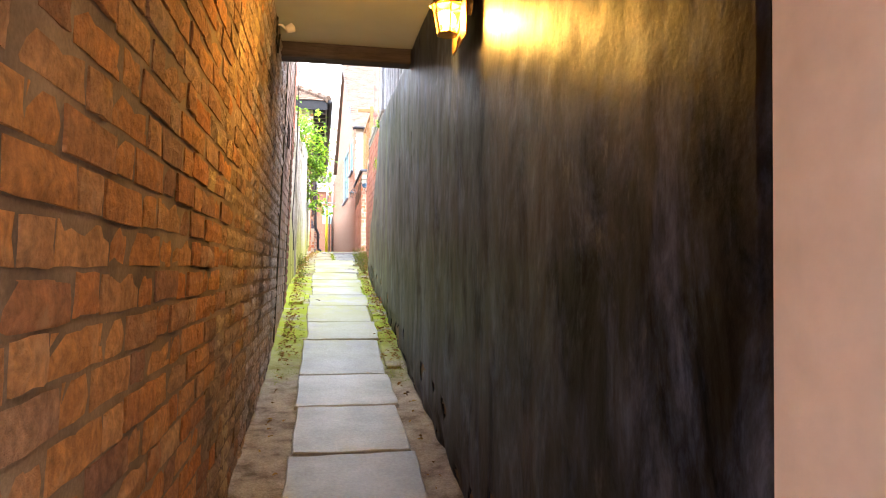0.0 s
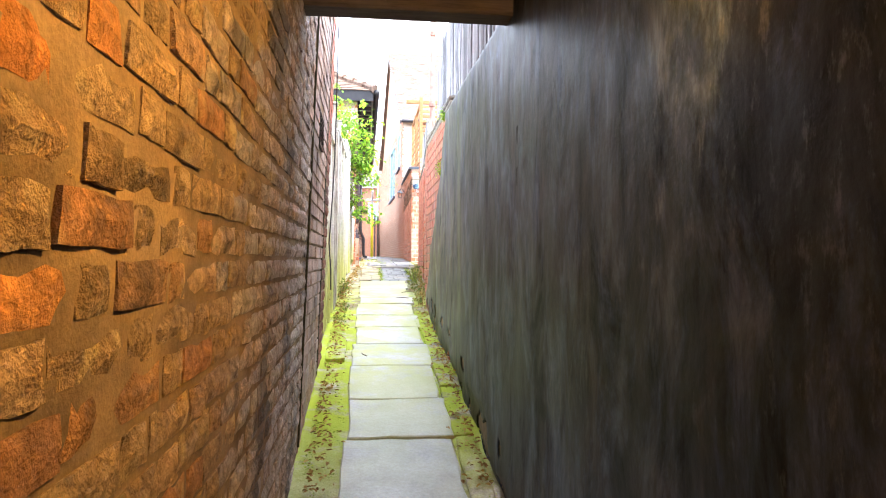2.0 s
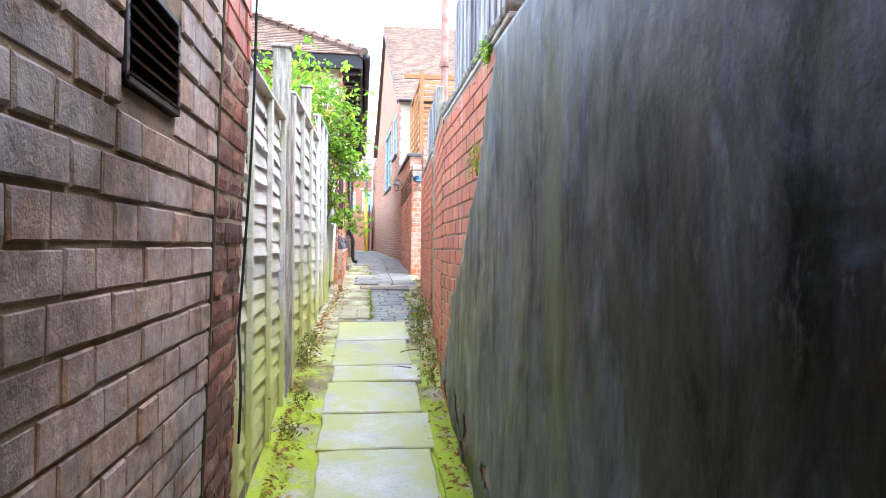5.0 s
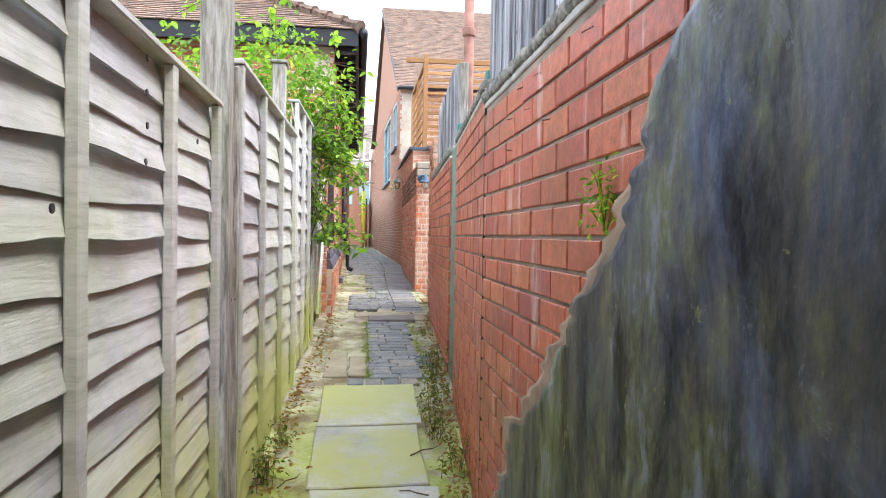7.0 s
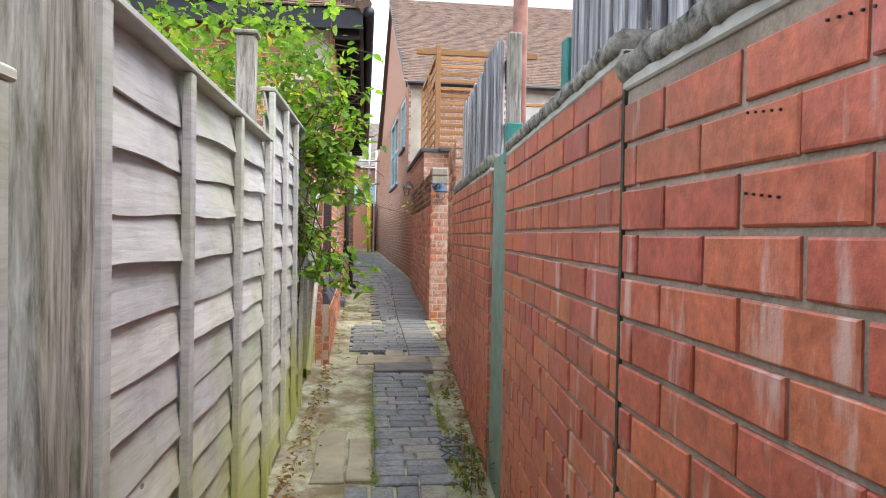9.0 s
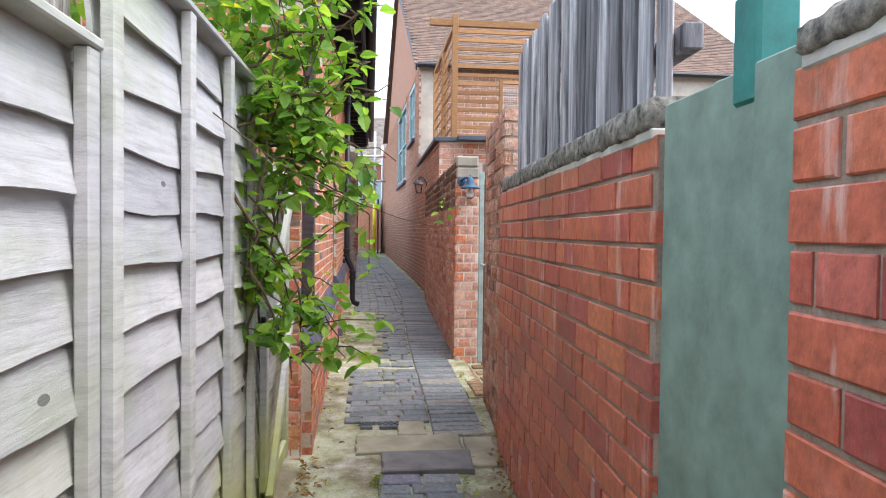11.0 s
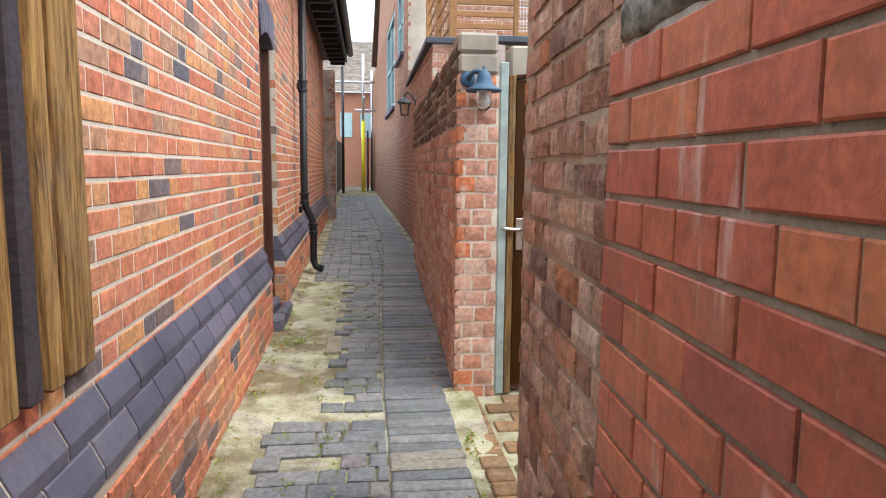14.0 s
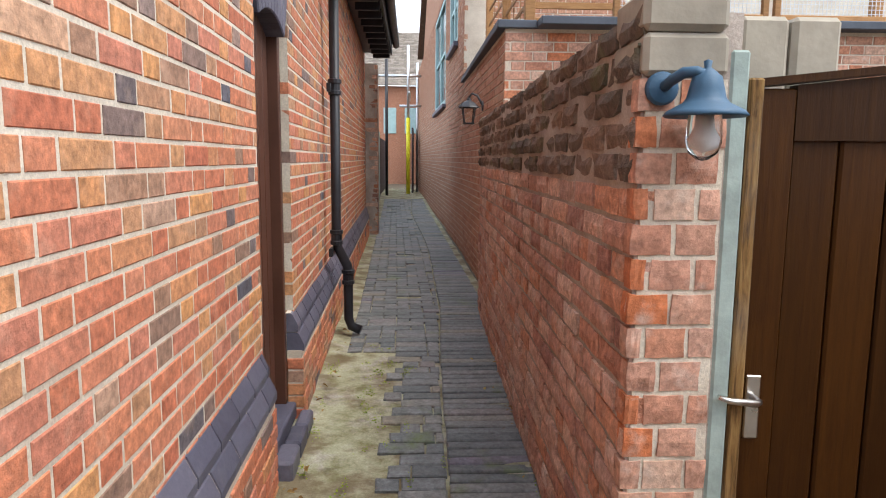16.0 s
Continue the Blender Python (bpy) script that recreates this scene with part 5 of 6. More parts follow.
block("board", (0.770, 10.565, 1.4), (0.80, 10.70, 3.20), M_SAGE, v, 0.004)
block("board", (0.777, 10.705, 1.4), (0.80, 10.91, 3.20), M_SAGE, v, 0.004)
v = thing("pipe_stack", "tall rusty pink brown painted pole behind the wall post", "pole")
bm = bmesh.new()
tube(bm, [(0.845, 10.69, 1.6), (0.845, 10.69, 5.6)], 0.034, 12)
part("pole", bm, M_RUST, v, smooth=True)
for z in (3.95, 4.9):
    bm = bmesh.new()
    lathe(bm, [(0.034, -0.03), (0.044, -0.025), (0.044, 0.025), (0.034, 0.03)], pose(0.845, 10.69, z), 12)
    part("collar", bm, M_RUST, v)


block("wall_joint", (0.617, 8.831, 1.2), (0.66, 8.842, 3.16), M_DIRT, wall_red)


# ---- east gate, pier caps and lamps ----
def pier_caps():
    v = thing("pier_cap", "two buff stone blocks capping the brick pier", "cap stone")
    block("cap_stone", (0.902, 15.290, 3.40), (1.096, 15.52, 3.494), M_CAP, v, 0.012)
    block("cap_stone", (0.898, 15.286, 3.497), (1.092, 15.50, 3.592), M_CAP, v, 0.014)
    w = thing("gate_wall_caps", "pale stone blocks on the wall behind the gate head", "cap stone")
    for x in (1.18, 1.31):
        block("cap_stone", (x, 15.42, 3.36), (x + 0.122, 15.62, 3.56), M_CAP, w, 0.012)
    block("wall_core", (1.13, 15.41, 1.7), (2.3, 15.60, 3.355), M_OLD, w)
    block("cement_strip", (1.104, 15.30, 1.8), (1.148, 15.40, 3.46), M_GREENCEMENT, w, 0.006)


pier_caps()


def east_gate():
    v = thing("garden_gate", "dark brown stained timber gate with number 2 and letter plate", "gate")
    base = pose(1.192, 15.335, 0, 0, 0, -4)
    W, z0, z1 = 0.86, 1.84, 3.38
    block("post", (1.150, 15.30, 1.8), (1.185, 15.38, 3.40), M_OAK, v, 0.005, "pale oak gate post")
    for k in range(6):
        a = 0.085 + 0.117 * k
        block("board", (a, 0.012, z0 + 0.02), (a + 0.112, 0.034, 3.27), M_GATE, v, 0.006, m=base)
    block("stile", (0, 0, z0), (0.085, 0.044, z1), M_GATE, v, 0.004, m=base)
    block("stile", (W - 0.085, 0, z0), (W, 0.044, z1 + 0.06), M_GATE, v, 0.004, m=base)
    bm = bmesh.new()
    box(bm, (0.086, 0.001, 3.262), (W - 0.086, 0.043, 3.40), base, 0.0)
    for q in bm.verts:
        loc = base.inverted() @ q.co
        if loc.z > 3.3:
            q.co.z += 0.105 * loc.x - 0.02
    part("top_rail", bm, M_GATE, v)
    bm = bmesh.new()
    box(bm, (-0.01, -0.012, 3.384), (W + 0.01, 0.056, 3.402), base, 0.0)
    for q in bm.verts:
        q.co.z += 0.105 * (base.inverted() @ q.co).x
    part("weather_strip", bm, M_GATE, v)
    # number and letter plate
    curve = bpy.data.curves.new("number", "FONT")
    curve.body = "2"
    curve.size, curve.extrude, curve.bevel_depth = 0.155, 0.003, 0.0008
    num = new("number", curve)
    num.matrix_world = base @ pose(0.385, 0.006, 3.132, 90, 0, 0)
    dg = bpy.context.evaluated_depsgraph_get()
    me = bpy.data.meshes.new_from_object(num.evaluated_get(dg))
    me.materials.clear()
    me.materials.append(M_CHROME)
    bpy.data.objects.remove(num)
    n2 = new("number", me)
    n2.parent = v
    n2.matrix_world = base @ pose(0.385, 0.006, 3.132, 90, 0, 0)
    n2["label"] = "satin metal number 2"
    bm = bmesh.new()
    for lo, hi in (((0.372, -0.002, 2.83), (0.395, 0.013, 3.10)), ((0.433, -0.002, 2.83), (0.457, 0.013, 3.10)), ((0.395, -0.002, 2.83), (0.433, 0.013, 2.885)), ((0.395, -0.002, 3.055), (0.433, 0.013, 3.10))):
        box(bm, lo, hi, base, 0.001)
    plate = part("letter_plate", bm, M_CHROME, v, "satin metal letter plate")
    block("letter_slot", (0.395, 0.004, 2.885), (0.433, 0.0115, 3.055), M_BLACK, plate, m=base)
    for z in (2.855, 3.078):
        bm = bmesh.new()
        lathe(bm, [(0.0, 0.002), (0.004, 0.0015), (0.005, 0.0)], base @ pose(0.414, -0.0025, z, 90, 0, 0), 10)
        part("screw", bm, M_BLACK, plate)
    hnd = block("lock_plate", (0.012, -0.006, 2.54), (0.048, 0.001, 2.70), M_CHROME, v, 0.003, "satin lever handle plate", m=base)
    bm = bmesh.new()
    tube(bm, [base @ Vector(p) for p in ((0.03, 0.0, 2.645), (0.03, -0.04, 2.645), (0.02, -0.05, 2.645), (-0.045, -0.052, 2.652), (-0.07, -0.05, 2.66))], [0.009, 0.009, 0.009, 0.008, 0.006], 10)
    part("lever", bm, M_CHROME, hnd, smooth=True)


east_gate()


def barn_lamp():
    v = thing("wall_lamp", "slate blue enamelled barn style wall lamp on the brick pier", "lamp")
    cx, cy, cz = 1.008, 15.205, 3.312
    bm = bmesh.new()
    lathe(bm, [(0.0, 0.0), (0.037, 0.0), (0.037, 0.008), (0.032, 0.014), (0.02, 0.018), (0.0, 0.02)], pose(0.945, 15.296, 3.372, 90, 0, 0), 20)
    part("backplate", bm, M_BLUELAMP, v)
    bm = bmesh.new()
    tube(bm, [(0.945, 15.29, 3.372), (0.95, 15.25, 3.385), (0.965, 15.22, 3.398), (0.985, 15.205, 3.398), (1.003, 15.20, 3.39)], 0.012, 10)
    part("arm", bm, M_BLUELAMP, v, smooth=True)
    bm = bmesh.new()
    lathe(bm, [(0.0, 0.112), (0.009, 0.108), (0.007, 0.095), (0.016, 0.088), (0.030, 0.075), (0.036, 0.05), (0.040, 0.032), (0.048, 0.022), (0.078, 0.006), (0.086, -0.003), (0.082, -0.007), (0.045, 0.012), (0.03, 0.02), (0.0, 0.022)], pose(cx, cy, cz), 28)
    part("shade", bm, M_BLUELAMP, v, smooth=True)
    bm = bmesh.new()
    lathe(bm, [(0.032, 0.012), (0.036, -0.02), (0.037, -0.06), (0.030, -0.082), (0.014, -0.095), (0.0, -0.098)], pose(cx, cy, cz), 20)
    g = part("glass_jar", bm, M_CLEAR, v, "clear glass jar", smooth=True)
    bm = bmesh.new()
    lathe(bm, [(0.0, 0.01), (0.012, 0.0), (0.014, -0.03), (0.022, -0.05), (0.02, -0.066), (0.0, -0.075)], pose(cx, cy, cz), 14)
    part("bulb", bm, M_WHITE, v, "unlit white bulb", smooth=True)


barn_lamp()


def lantern(name, at, wall_dx, s, metal, glass, label, lit=False, inverted=False):
    """A tapered four-sided wall lantern that hangs from a bracket."""
    v = thing(name, label, "lamp")
    x, y, z = at
    k = 4 if not lit else 6
    for i in range(k):
        a0, a1 = 2 * math.pi * (i + 0.5) / k, 2 * math.pi * (i + 1.5) / k
        p = [(x + r * s * math.cos(a), y + r * s * math.sin(a), z + h * s) for r, h in ((0.42, 0.0), (0.62, 1.1)) for a in (a0, a1)]
        bm = bmesh.new()
        bm.faces.new([bm.verts.new(q) for q in (p[0], p[1], p[3], p[2])])
        part("pane", bm, glass, v)
        bm = bmesh.new()
        tube(bm, [p[0], p[2]], 0.045 * s, 6)
        tube(bm, [p[0], p[1]], 0.05 * s, 6)
        tube(bm, [p[2], p[3]], 0.06 * s, 6)
        part("frame_bar", bm, metal, v)
    bm = bmesh.new()
    lathe(bm, [(0.78, 1.08), (0.72, 1.16), (0.40, 1.45), (0.16, 1.58), (0.14, 1.7), (0.0, 1.82)], Matrix.Translation((x, y, z)) @ Matrix.Scale(s, 4), k if k > 4 else 8)
    part("roof", bm, metal, v)
    bm = bmesh.new()
    lathe(bm, [(0.0, -0.06), (0.40, -0.04), (0.43, 0.02), (0.0, 0.04)], Matrix.Translation((x, y, z)) @ Matrix.Scale(s, 4), k if k > 4 else 8)
    part("base", bm, metal, v)
    bm = bmesh.new()
    tube(bm, [(x + wall_dx, y, z + 1.2 * s), (x + wall_dx * 0.6, y, z + 1.9 * s), (x + wall_dx * 0.2, y, z + 2.05 * s), (x, y, z + 1.75 * s)], 0.08 * s, 8)
    part("bracket", bm, metal, v, smooth=True)
    bm = bmesh.new()
    lathe(bm, [(0.0, 0.0), (0.35, 0.0), (0.32, 0.1), (0.0, 0.12)], Matrix.Translation((x + wall_dx, y, z + 1.2 * s)) @ Matrix.Rotation(radians(-90 if wall_dx > 0 else 90), 4, "Y") @ Matrix.Scale(s, 4), 12)
    part("wall_plate", bm, metal, v)
    return v


lantern("carriage_lantern", (0.855, 19.25, 3.50), 0.115, 0.115, M_BLACK, M_CLEAR, "small black carriage lantern bracketed to the garden wall end")
pass_lamp = lantern("passage_lantern", (0.515, 2.74, 2.485), 0.10, 0.105, M_BRASS, M_AMBER, "lit brass wall lantern glowing amber under the passage ceiling", lit=True)
# added plate that keeps the lamp's hot spot off the wall behind it
block("glare_shield", (0.562, 2.60, 2.44), (0.570, 2.88, 2.72), M_BRASS, pass_lamp, 0.003)
bulb_mat = bpy.data.materials.new("lit_bulb")
bulb_mat.use_nodes = True
bulb_mat.node_tree.nodes["Principled BSDF"].inputs["Emission Color"].default_value = (1.0, 0.6, 0.2, 1)
bulb_mat.node_tree.nodes["Principled BSDF"].inputs["Emission Strength"].default_value = 6.0
bm = bmesh.new()
lathe(bm, [(0.0, 0.085), (0.016, 0.08), (0.026, 0.06), (0.02, 0.035), (0.0, 0.03)], pose(0.515, 2.74, 2.485), 12)
part("bulb", bm, bulb_mat, pass_lamp, "lit amber bulb", smooth=True).visible_shadow = False
for o in pass_lamp.children:
    if o.name.startswith("pane"):
        o.visible_shadow = False
v = thing("spot_lamp", "small white spot lamp on the passage wall by the beam", "lamp")
bm = bmesh.new()
lathe(bm, [(0.0, 0.0), (0.022, 0.0), (0.03, 0.05), (0.027, 0.052), (0.0, 0.03)], pose(-0.235, 4.28, 2.99, 0, 60, 20), 14)
part("head", bm, M_WHITE, v, smooth=True)
bm = bmesh.new()
tube(bm, [(-0.31, 4.28, 3.02), (-0.26, 4.28, 3.02), (-0.235, 4.28, 2.995)], 0.008, 8)
part("arm", bm, M_WHITE, v)
bm = bmesh.new()
tube(bm, [(-0.285, 4.25, 3.06), (-0.29, 4.25, 2.9), (-0.285, 4.33, 2.86), (-0.28, 4.40, 3.0)], 0.006, 6)
part("wire", bm, M_BLACK, v)


# ---- east house: parapet, lattice screen, windows, roof ----
v = thing("parapet_flashing", "dark lead flashing along the extension parapet", "flashing")
block("strip", (1.095, 19.40, 4.28), (1.42, 23.4, 4.345), M_LEAD, v, 0.006)
block("strip", (1.422, 19.22, 4.28), (6.0, 19.56, 4.345), M_LEAD, v, 0.006)
block("wall_extension_roof", (1.30, 19.6, 4.1), (6.0, 23.4, 4.2), M_LEAD, v)


def lattice_screen():
    v = thing("lattice_screen", "orange cedar slatted screen and pergola on the extension roof", "screen")
    x, y, z0, z1 = 1.44, 19.90, 4.345, 6.12
    for px, py, zt in ((x, y, 6.30), (x, 21.4, 6.12), (x, 23.0, 6.12), (2.95, y, 6.15), (4.6, y, 6.12)):
        block("upright", (px - 0.045, py - 0.045, z0), (px + 0.045, py + 0.045, zt), M_CEDAR, v, 0.006)
    block("top_beam", (x - 0.40, y - 0.03, 6.12), (3.3, y + 0.03, 6.22), M_CEDAR, v, 0.006)
    block("top_beam", (x - 0.03, y + 0.05, 6.12), (x + 0.03, 23.3, 6.21), M_CEDAR, v, 0.006)
    z = z0 + 0.06
    i = 0
    while z < z1 - 0.03:
        block("slat", (x + 0.045, y - 0.012, z), (2.90, y + 0.012, z + 0.058), M_CEDAR, v, 0.003)
        z += 0.135
        i += 1
    z = z0 + 0.05
    while z < z1 - 0.05:
        block("side_slat", (x - 0.012, y + 0.045, z), (x, 23.3, z + 0.035), M_CEDAR, v)
        z += 0.19
    yy = y + 0.12
    while yy < 23.2:
        block("side_bar", (x + 0.002, yy, z0), (x + 0.008, yy + 0.035, z1), M_CEDAR, v)
        yy += 0.42
    # wire mesh panels along the parapet
    wire = thing("mesh_railing", "timber framed wire mesh railing on the parapet", "railing")
    for x0, x1 in ((2.05, 3.35), (3.4, 4.6)):
        for lo, hi in (((x0, 19.40, 4.36), (x0 + 0.05, 19.45, 5.2)), ((x1 - 0.05, 19.40, 4.36), (x1, 19.45, 5.2)), ((x0 + 0.05, 19.40, 4.37), (x1 - 0.05, 19.45, 4.42)), ((x0 + 0.05, 19.40, 5.15), (x1 - 0.05, 19.45, 5.2))):
            block("frame", lo, hi, M_CEDAR, wire, 0.004)
        bm = bmesh.new()
        q = x0 + 0.07
        while q < x1 - 0.05:
            box(bm, (q, 19.424, 4.42), (q + 0.004, 19.428, 5.15))
            q += 0.035
        q = 4.44
        while q < 5.15:
            box(bm, (x0 + 0.05, 19.4285, q), (x1 - 0.05, 19.4315, q + 0.004))
            q += 0.035
        part("wire_mesh", bm, M_STEEL, wire)


lattice_screen()


def house_window(w, name):
    y0, y1, z0, z1 = w
    xm = 1.13 + (0.66 - 1.13) * ((y0 + y1) / 2 - 23.4) / 16.6
    v = tagged(new(name), "pale blue painted sash window in the brick gable wall", "window", kind="structure")
    turn = math.degrees(math.atan2(0.47, 16.6))
    base = pose(xm, (y0 + y1) / 2, 0, 0, 0, turn)
    h = (y1 - y0) / 2
    for lo, hi in (((-0.0, -h, z0), (0.09, -h + 0.10, z1)), ((-0.0, h - 0.10, z0), (0.09, h, z1)), ((-0.0, -h + 0.1, z0), (0.09, h - 0.1, z0 + 0.09)), ((-0.0, -h + 0.1, z1 - 0.09), (0.09, h - 0.1, z1)), ((0.01, -0.04, z0 + 0.09), (0.08, 0.04, z1 - 0.09))):
        block("window_frame", lo, hi, M_WINBLUE, v, 0.004, m=base)
    for a, b in ((-h + 0.10, -0.04), (0.04, h - 0.10)):
        block("window_frame", (0.02, a, (z0 + z1) / 2 - 0.03), (0.07, b, (z0 + z1) / 2 + 0.03), M_WINBLUE, v, 0.004, m=base)
        for c, d in ((z0 + 0.09, (z0 + z1) / 2 - 0.03), ((z0 + z1) / 2 + 0.03, z1 - 0.09)):
            block("pane", (0.045, a, c), (0.05, b, d), M_PANE, v, m=base)
    block("window_sill", (-0.07, -h - 0.06, z0 - 0.08), (0.10, h + 0.06, z0 - 0.002), M_BLUE, v, 0.008, m=base)
    block("window_head", (-0.012, -h - 0.06, z1 + 0.002), (0.05, h + 0.06, z1 + 0.12), M_HOUSER, v, 0.004, m=base)


house_window(WIN1, "window_1")
house_window(WIN2, "window_2")


def east_roof():
    v = thing("gable_roof", "steep brown clay tiled gable roof of the brick house", "roof")
    y0, y1, z0, zr = 23.25, 29.5, 6.36, 10.42
    x0, xr, x1 = 1.08, 0.84, 9.0
    k = math.hypot(y1 - y0, zr - z0)
    up = Vector((0, y1 - y0, zr - z0)).normalized()
    mesh_object("slope", [(x0, y0, z0), (x1, y0, z0), (x1, y1, zr), (xr, y1, zr), (x1, 2 * y1 - y0, z0), (2 * xr - x0, 2 * y1 - y0, z0)], [(0, 1, 2, 3), (3, 2, 4, 5)], M_TILE, v)
    tiled(v, (xr, y0, z0 + 0.01), (1, 0, 0), up, x1 - xr, k, M_TILE, 7, tile=0.17, gauge=0.115, clip=lambda t, u: t > (x0 - xr) * (1 - u / k))
    block("bargeboard", (0, 0, -0.12), (0.03, k, 0.0), M_LEAD, v, m=Matrix.Translation((x0 - 0.03, y0, z0)) @ Matrix.Rotation(math.atan2(x0 - xr, y1 - y0), 4, "Z") @ Matrix.Rotation(math.atan2(zr - z0, y1 - y0), 4, "X"))
    bm = bmesh.new()
    tube(bm, [(x0, y0 - 0.05, z0 - 0.02), (x1, y0 - 0.05, z0 - 0.02)], 0.055, 8)
    part("gutter", bm, M_BLACK, v)
    # the triangle of brick under the roof, and the front wall under the eaves
    gable = mesh_object("wall_gable", [(1.13, 23.4, 6.38), (0.955, 29.5, zr - 0.05), (0.785, 35.6, 6.38), (1.43, 23.4, 6.38), (1.25, 29.5, zr - 0.05), (1.08, 35.6, 6.38)], [(0, 1, 2), (3, 5, 4)], M_HOUSER)
    tagged(gable, "brick gable under the roof verge", "wall", kind="structure")
    front = tagged(block("wall_house_front", (1.16, 23.42, 4.1), (9.0, 23.7, 6.36), M_MORT_L), "brick front wall above the extension roof", "wall", kind="structure")
    brick_face(front, (1.15, 23.415), (3.4, 23.415), 4.24, 6.36, M_HOUSER, 51, bond="flemish", follow=False)


east_roof()


# ---- the far end of the alley ----
def far_end():
    p = mortar_wall("wall_buttress", (-0.36, 25.05), (-0.16, 25.05), 1.2, 4.75, 0.4, M_MORT_D, "old brick buttress at the end of the house", back=0.01)
    brick_face(p, (-0.36, 25.05), (-0.16, 25.05), 1.25, 4.75, M_OLD, 61, wear=0.008)
    q = mortar_wall("wall_buttress_side", (-0.16, 25.05), (-0.18, 25.6), 1.2, 4.75, 0.2, M_MORT_D, "side of the old brick buttress", back=0.01)
    brick_face(q, (-0.16, 25.05), (-0.18, 25.6), 1.25, 4.75, M_OLD, 62, wear=0.008)
    far = tagged(block("wall_far_west", (-1.0, 25.7, 1.2), (-0.62, 44.0, 3.9), M_BEAM), "dark tarred timber wall along the far alley", "wall", kind="structure")
    y = 25.75
    while y < 36:
        block("weatherboard", (-0.62, y, 1.6), (-0.60, y + 0.15, 3.88), M_BEAM, far, 0.004)
        y += 0.158
    d = thing("white_door", "pale blue white painted door at the far end", "door")
    block("panel", (-0.59, 33.0, 2.0), (-0.53, 34.0, 4.0), M_WINBLUE, d, 0.01)
    end = thing("far_house", "brick house with a grey tiled roof closing the alley view", "house")
    block("wall", (-8.0, 46.0, 1.6), (0.9, 50.0, 6.6), M_HOUSER, end)
    block("wall", (0.9, 44.0, 1.6), (8.0, 50.0, 6.6), M_OLD, end)
    mesh_object("roof", [(-8.2, 45.7, 6.6), (8.2, 45.7, 6.6), (8.2, 50.5, 9.8), (-8.2, 50.5, 9.8)], [(0, 1, 2, 3)], M_SLATE, end)
    tiled(end, (-4.2, 45.7, 6.62), (1, 0, 0), Vector((0, 4.8, 3.2)), 9.0, 5.7, M_SLATE, 9, tile=0.25, gauge=0.18)
    block("chimney", (-1.6, 50.0, 9.0), (-0.7, 50.8, 11.2), M_CAP, end, 0.02)
    for x in (-0.9, 0.1):
        block("window", (x, 45.96, 4.4), (x + 0.6, 46.0, 5.6), M_WINBLUE, end, 0.01)
    yel = thing("yellow_pole", "scaffold standard in a bright yellow safety sleeve", "pole")
    bm = bmesh.new()
    tube(bm, [(0.30, 37.0, 2.0), (0.30, 37.0, 4.6)], 0.07, 12)
    part("sleeve", bm, M_YELLOW, yel, smooth=True)
    sc = thing("scaffold", "galvanised scaffold tubes against the far house", "scaffold")
    for path in ([(0.30, 37.0, 4.6), (0.30, 37.0, 7.0)], [(0.62, 38.2, 2.0), (0.62, 38.2, 6.6)], [(-0.9, 37.05, 6.0), (0.9, 37.05, 6.0)], [(0.0, 37.05, 5.0), (0.9, 37.05, 5.0)], [(0.34, 36.5, 5.4), (0.34, 39.5, 5.4)]):
        bm = bmesh.new()
        tube(bm, path, 0.045, 8)
        part("tube", bm, M_STEEL, sc, smooth=True)
    dp = thing("far_downpipe", "thin black downpipe on the far building", "downpipe")
    bm = bmesh.new()
    tube(bm, [(-0.40, 36.0, 2.0), (-0.40, 36.0, 6.4)], 0.05, 8)
    part("pipe", bm, M_BLACK, dp, smooth=True)
    ga = thing("far_gate", "dark purple painted gate at the alley end", "gate")
    for i in range(6):
        block("board", (0.42 + 0.004 * i, 37.6 + 0.2 * i, 2.0), (0.48 + 0.004 * i, 37.78 + 0.2 * i, 4.3), M_BEAM, ga, 0.01)


far_end()
# plain closing walls that no view opens
tagged(block("wall_yard", (2.1, 13.9, 1.0), (2.3, 15.3, 3.2), M_OLD), "plain brick wall closing the gateway", "wall", kind="structure")

# ---- plants and litter ----
def leaf_verts(m, l, w, fold, rng):
    """An oval leaf along local y, folded on its midrib and bent."""
    c = rng.uniform(0.05, 0.25) * l
    pts = [(0, 0, 0), (-w * 0.42, l * 0.28, fold), (-w * 0.5, l * 0.55, fold - c * 0.3), (-w * 0.25, l * 0.84, fold * 0.5 - c * 0.7), (0, l, -c), (w * 0.25, l * 0.84, fold * 0.5 - c * 0.7), (w * 0.5, l * 0.55, fold - c * 0.3), (w * 0.42, l * 0.28, fold), (0, l * 0.5, -c * 0.25)]
    return [m @ Vector(p) for p in pts]


LEAF_FACES = [(0, 8, 2, 1), (8, 4, 3, 2), (8, 6, 5, 4), (0, 7, 6, 8)]


def leaves(name, spots, size, material, parent, seed, ratio=0.62, droop=40, kind="stuff"):
    rngl = random.Random(seed)
    v, f = [], []
    for p in spots:
        l = size * rngl.uniform(0.6, 1.25)
        m = Matrix.Translation(p) @ pose(0, 0, 0, 0, 0, rngl.uniform(0, 360)) @ pose(0, 0, 0, rngl.gauss(-droop * 0.5, droop * 0.6), rngl.gauss(0, 25), 0)
        k = len(v)
        v += leaf_verts(m, l, l * ratio * rngl.uniform(0.85, 1.1), 0.10 * l, rngl)
        f += [tuple(i + k for i in q) for q in LEAF_FACES]
    ob = mesh_object(name, v, f, material, parent)
    if kind:
        tagged(ob, kind=kind)
    return ob


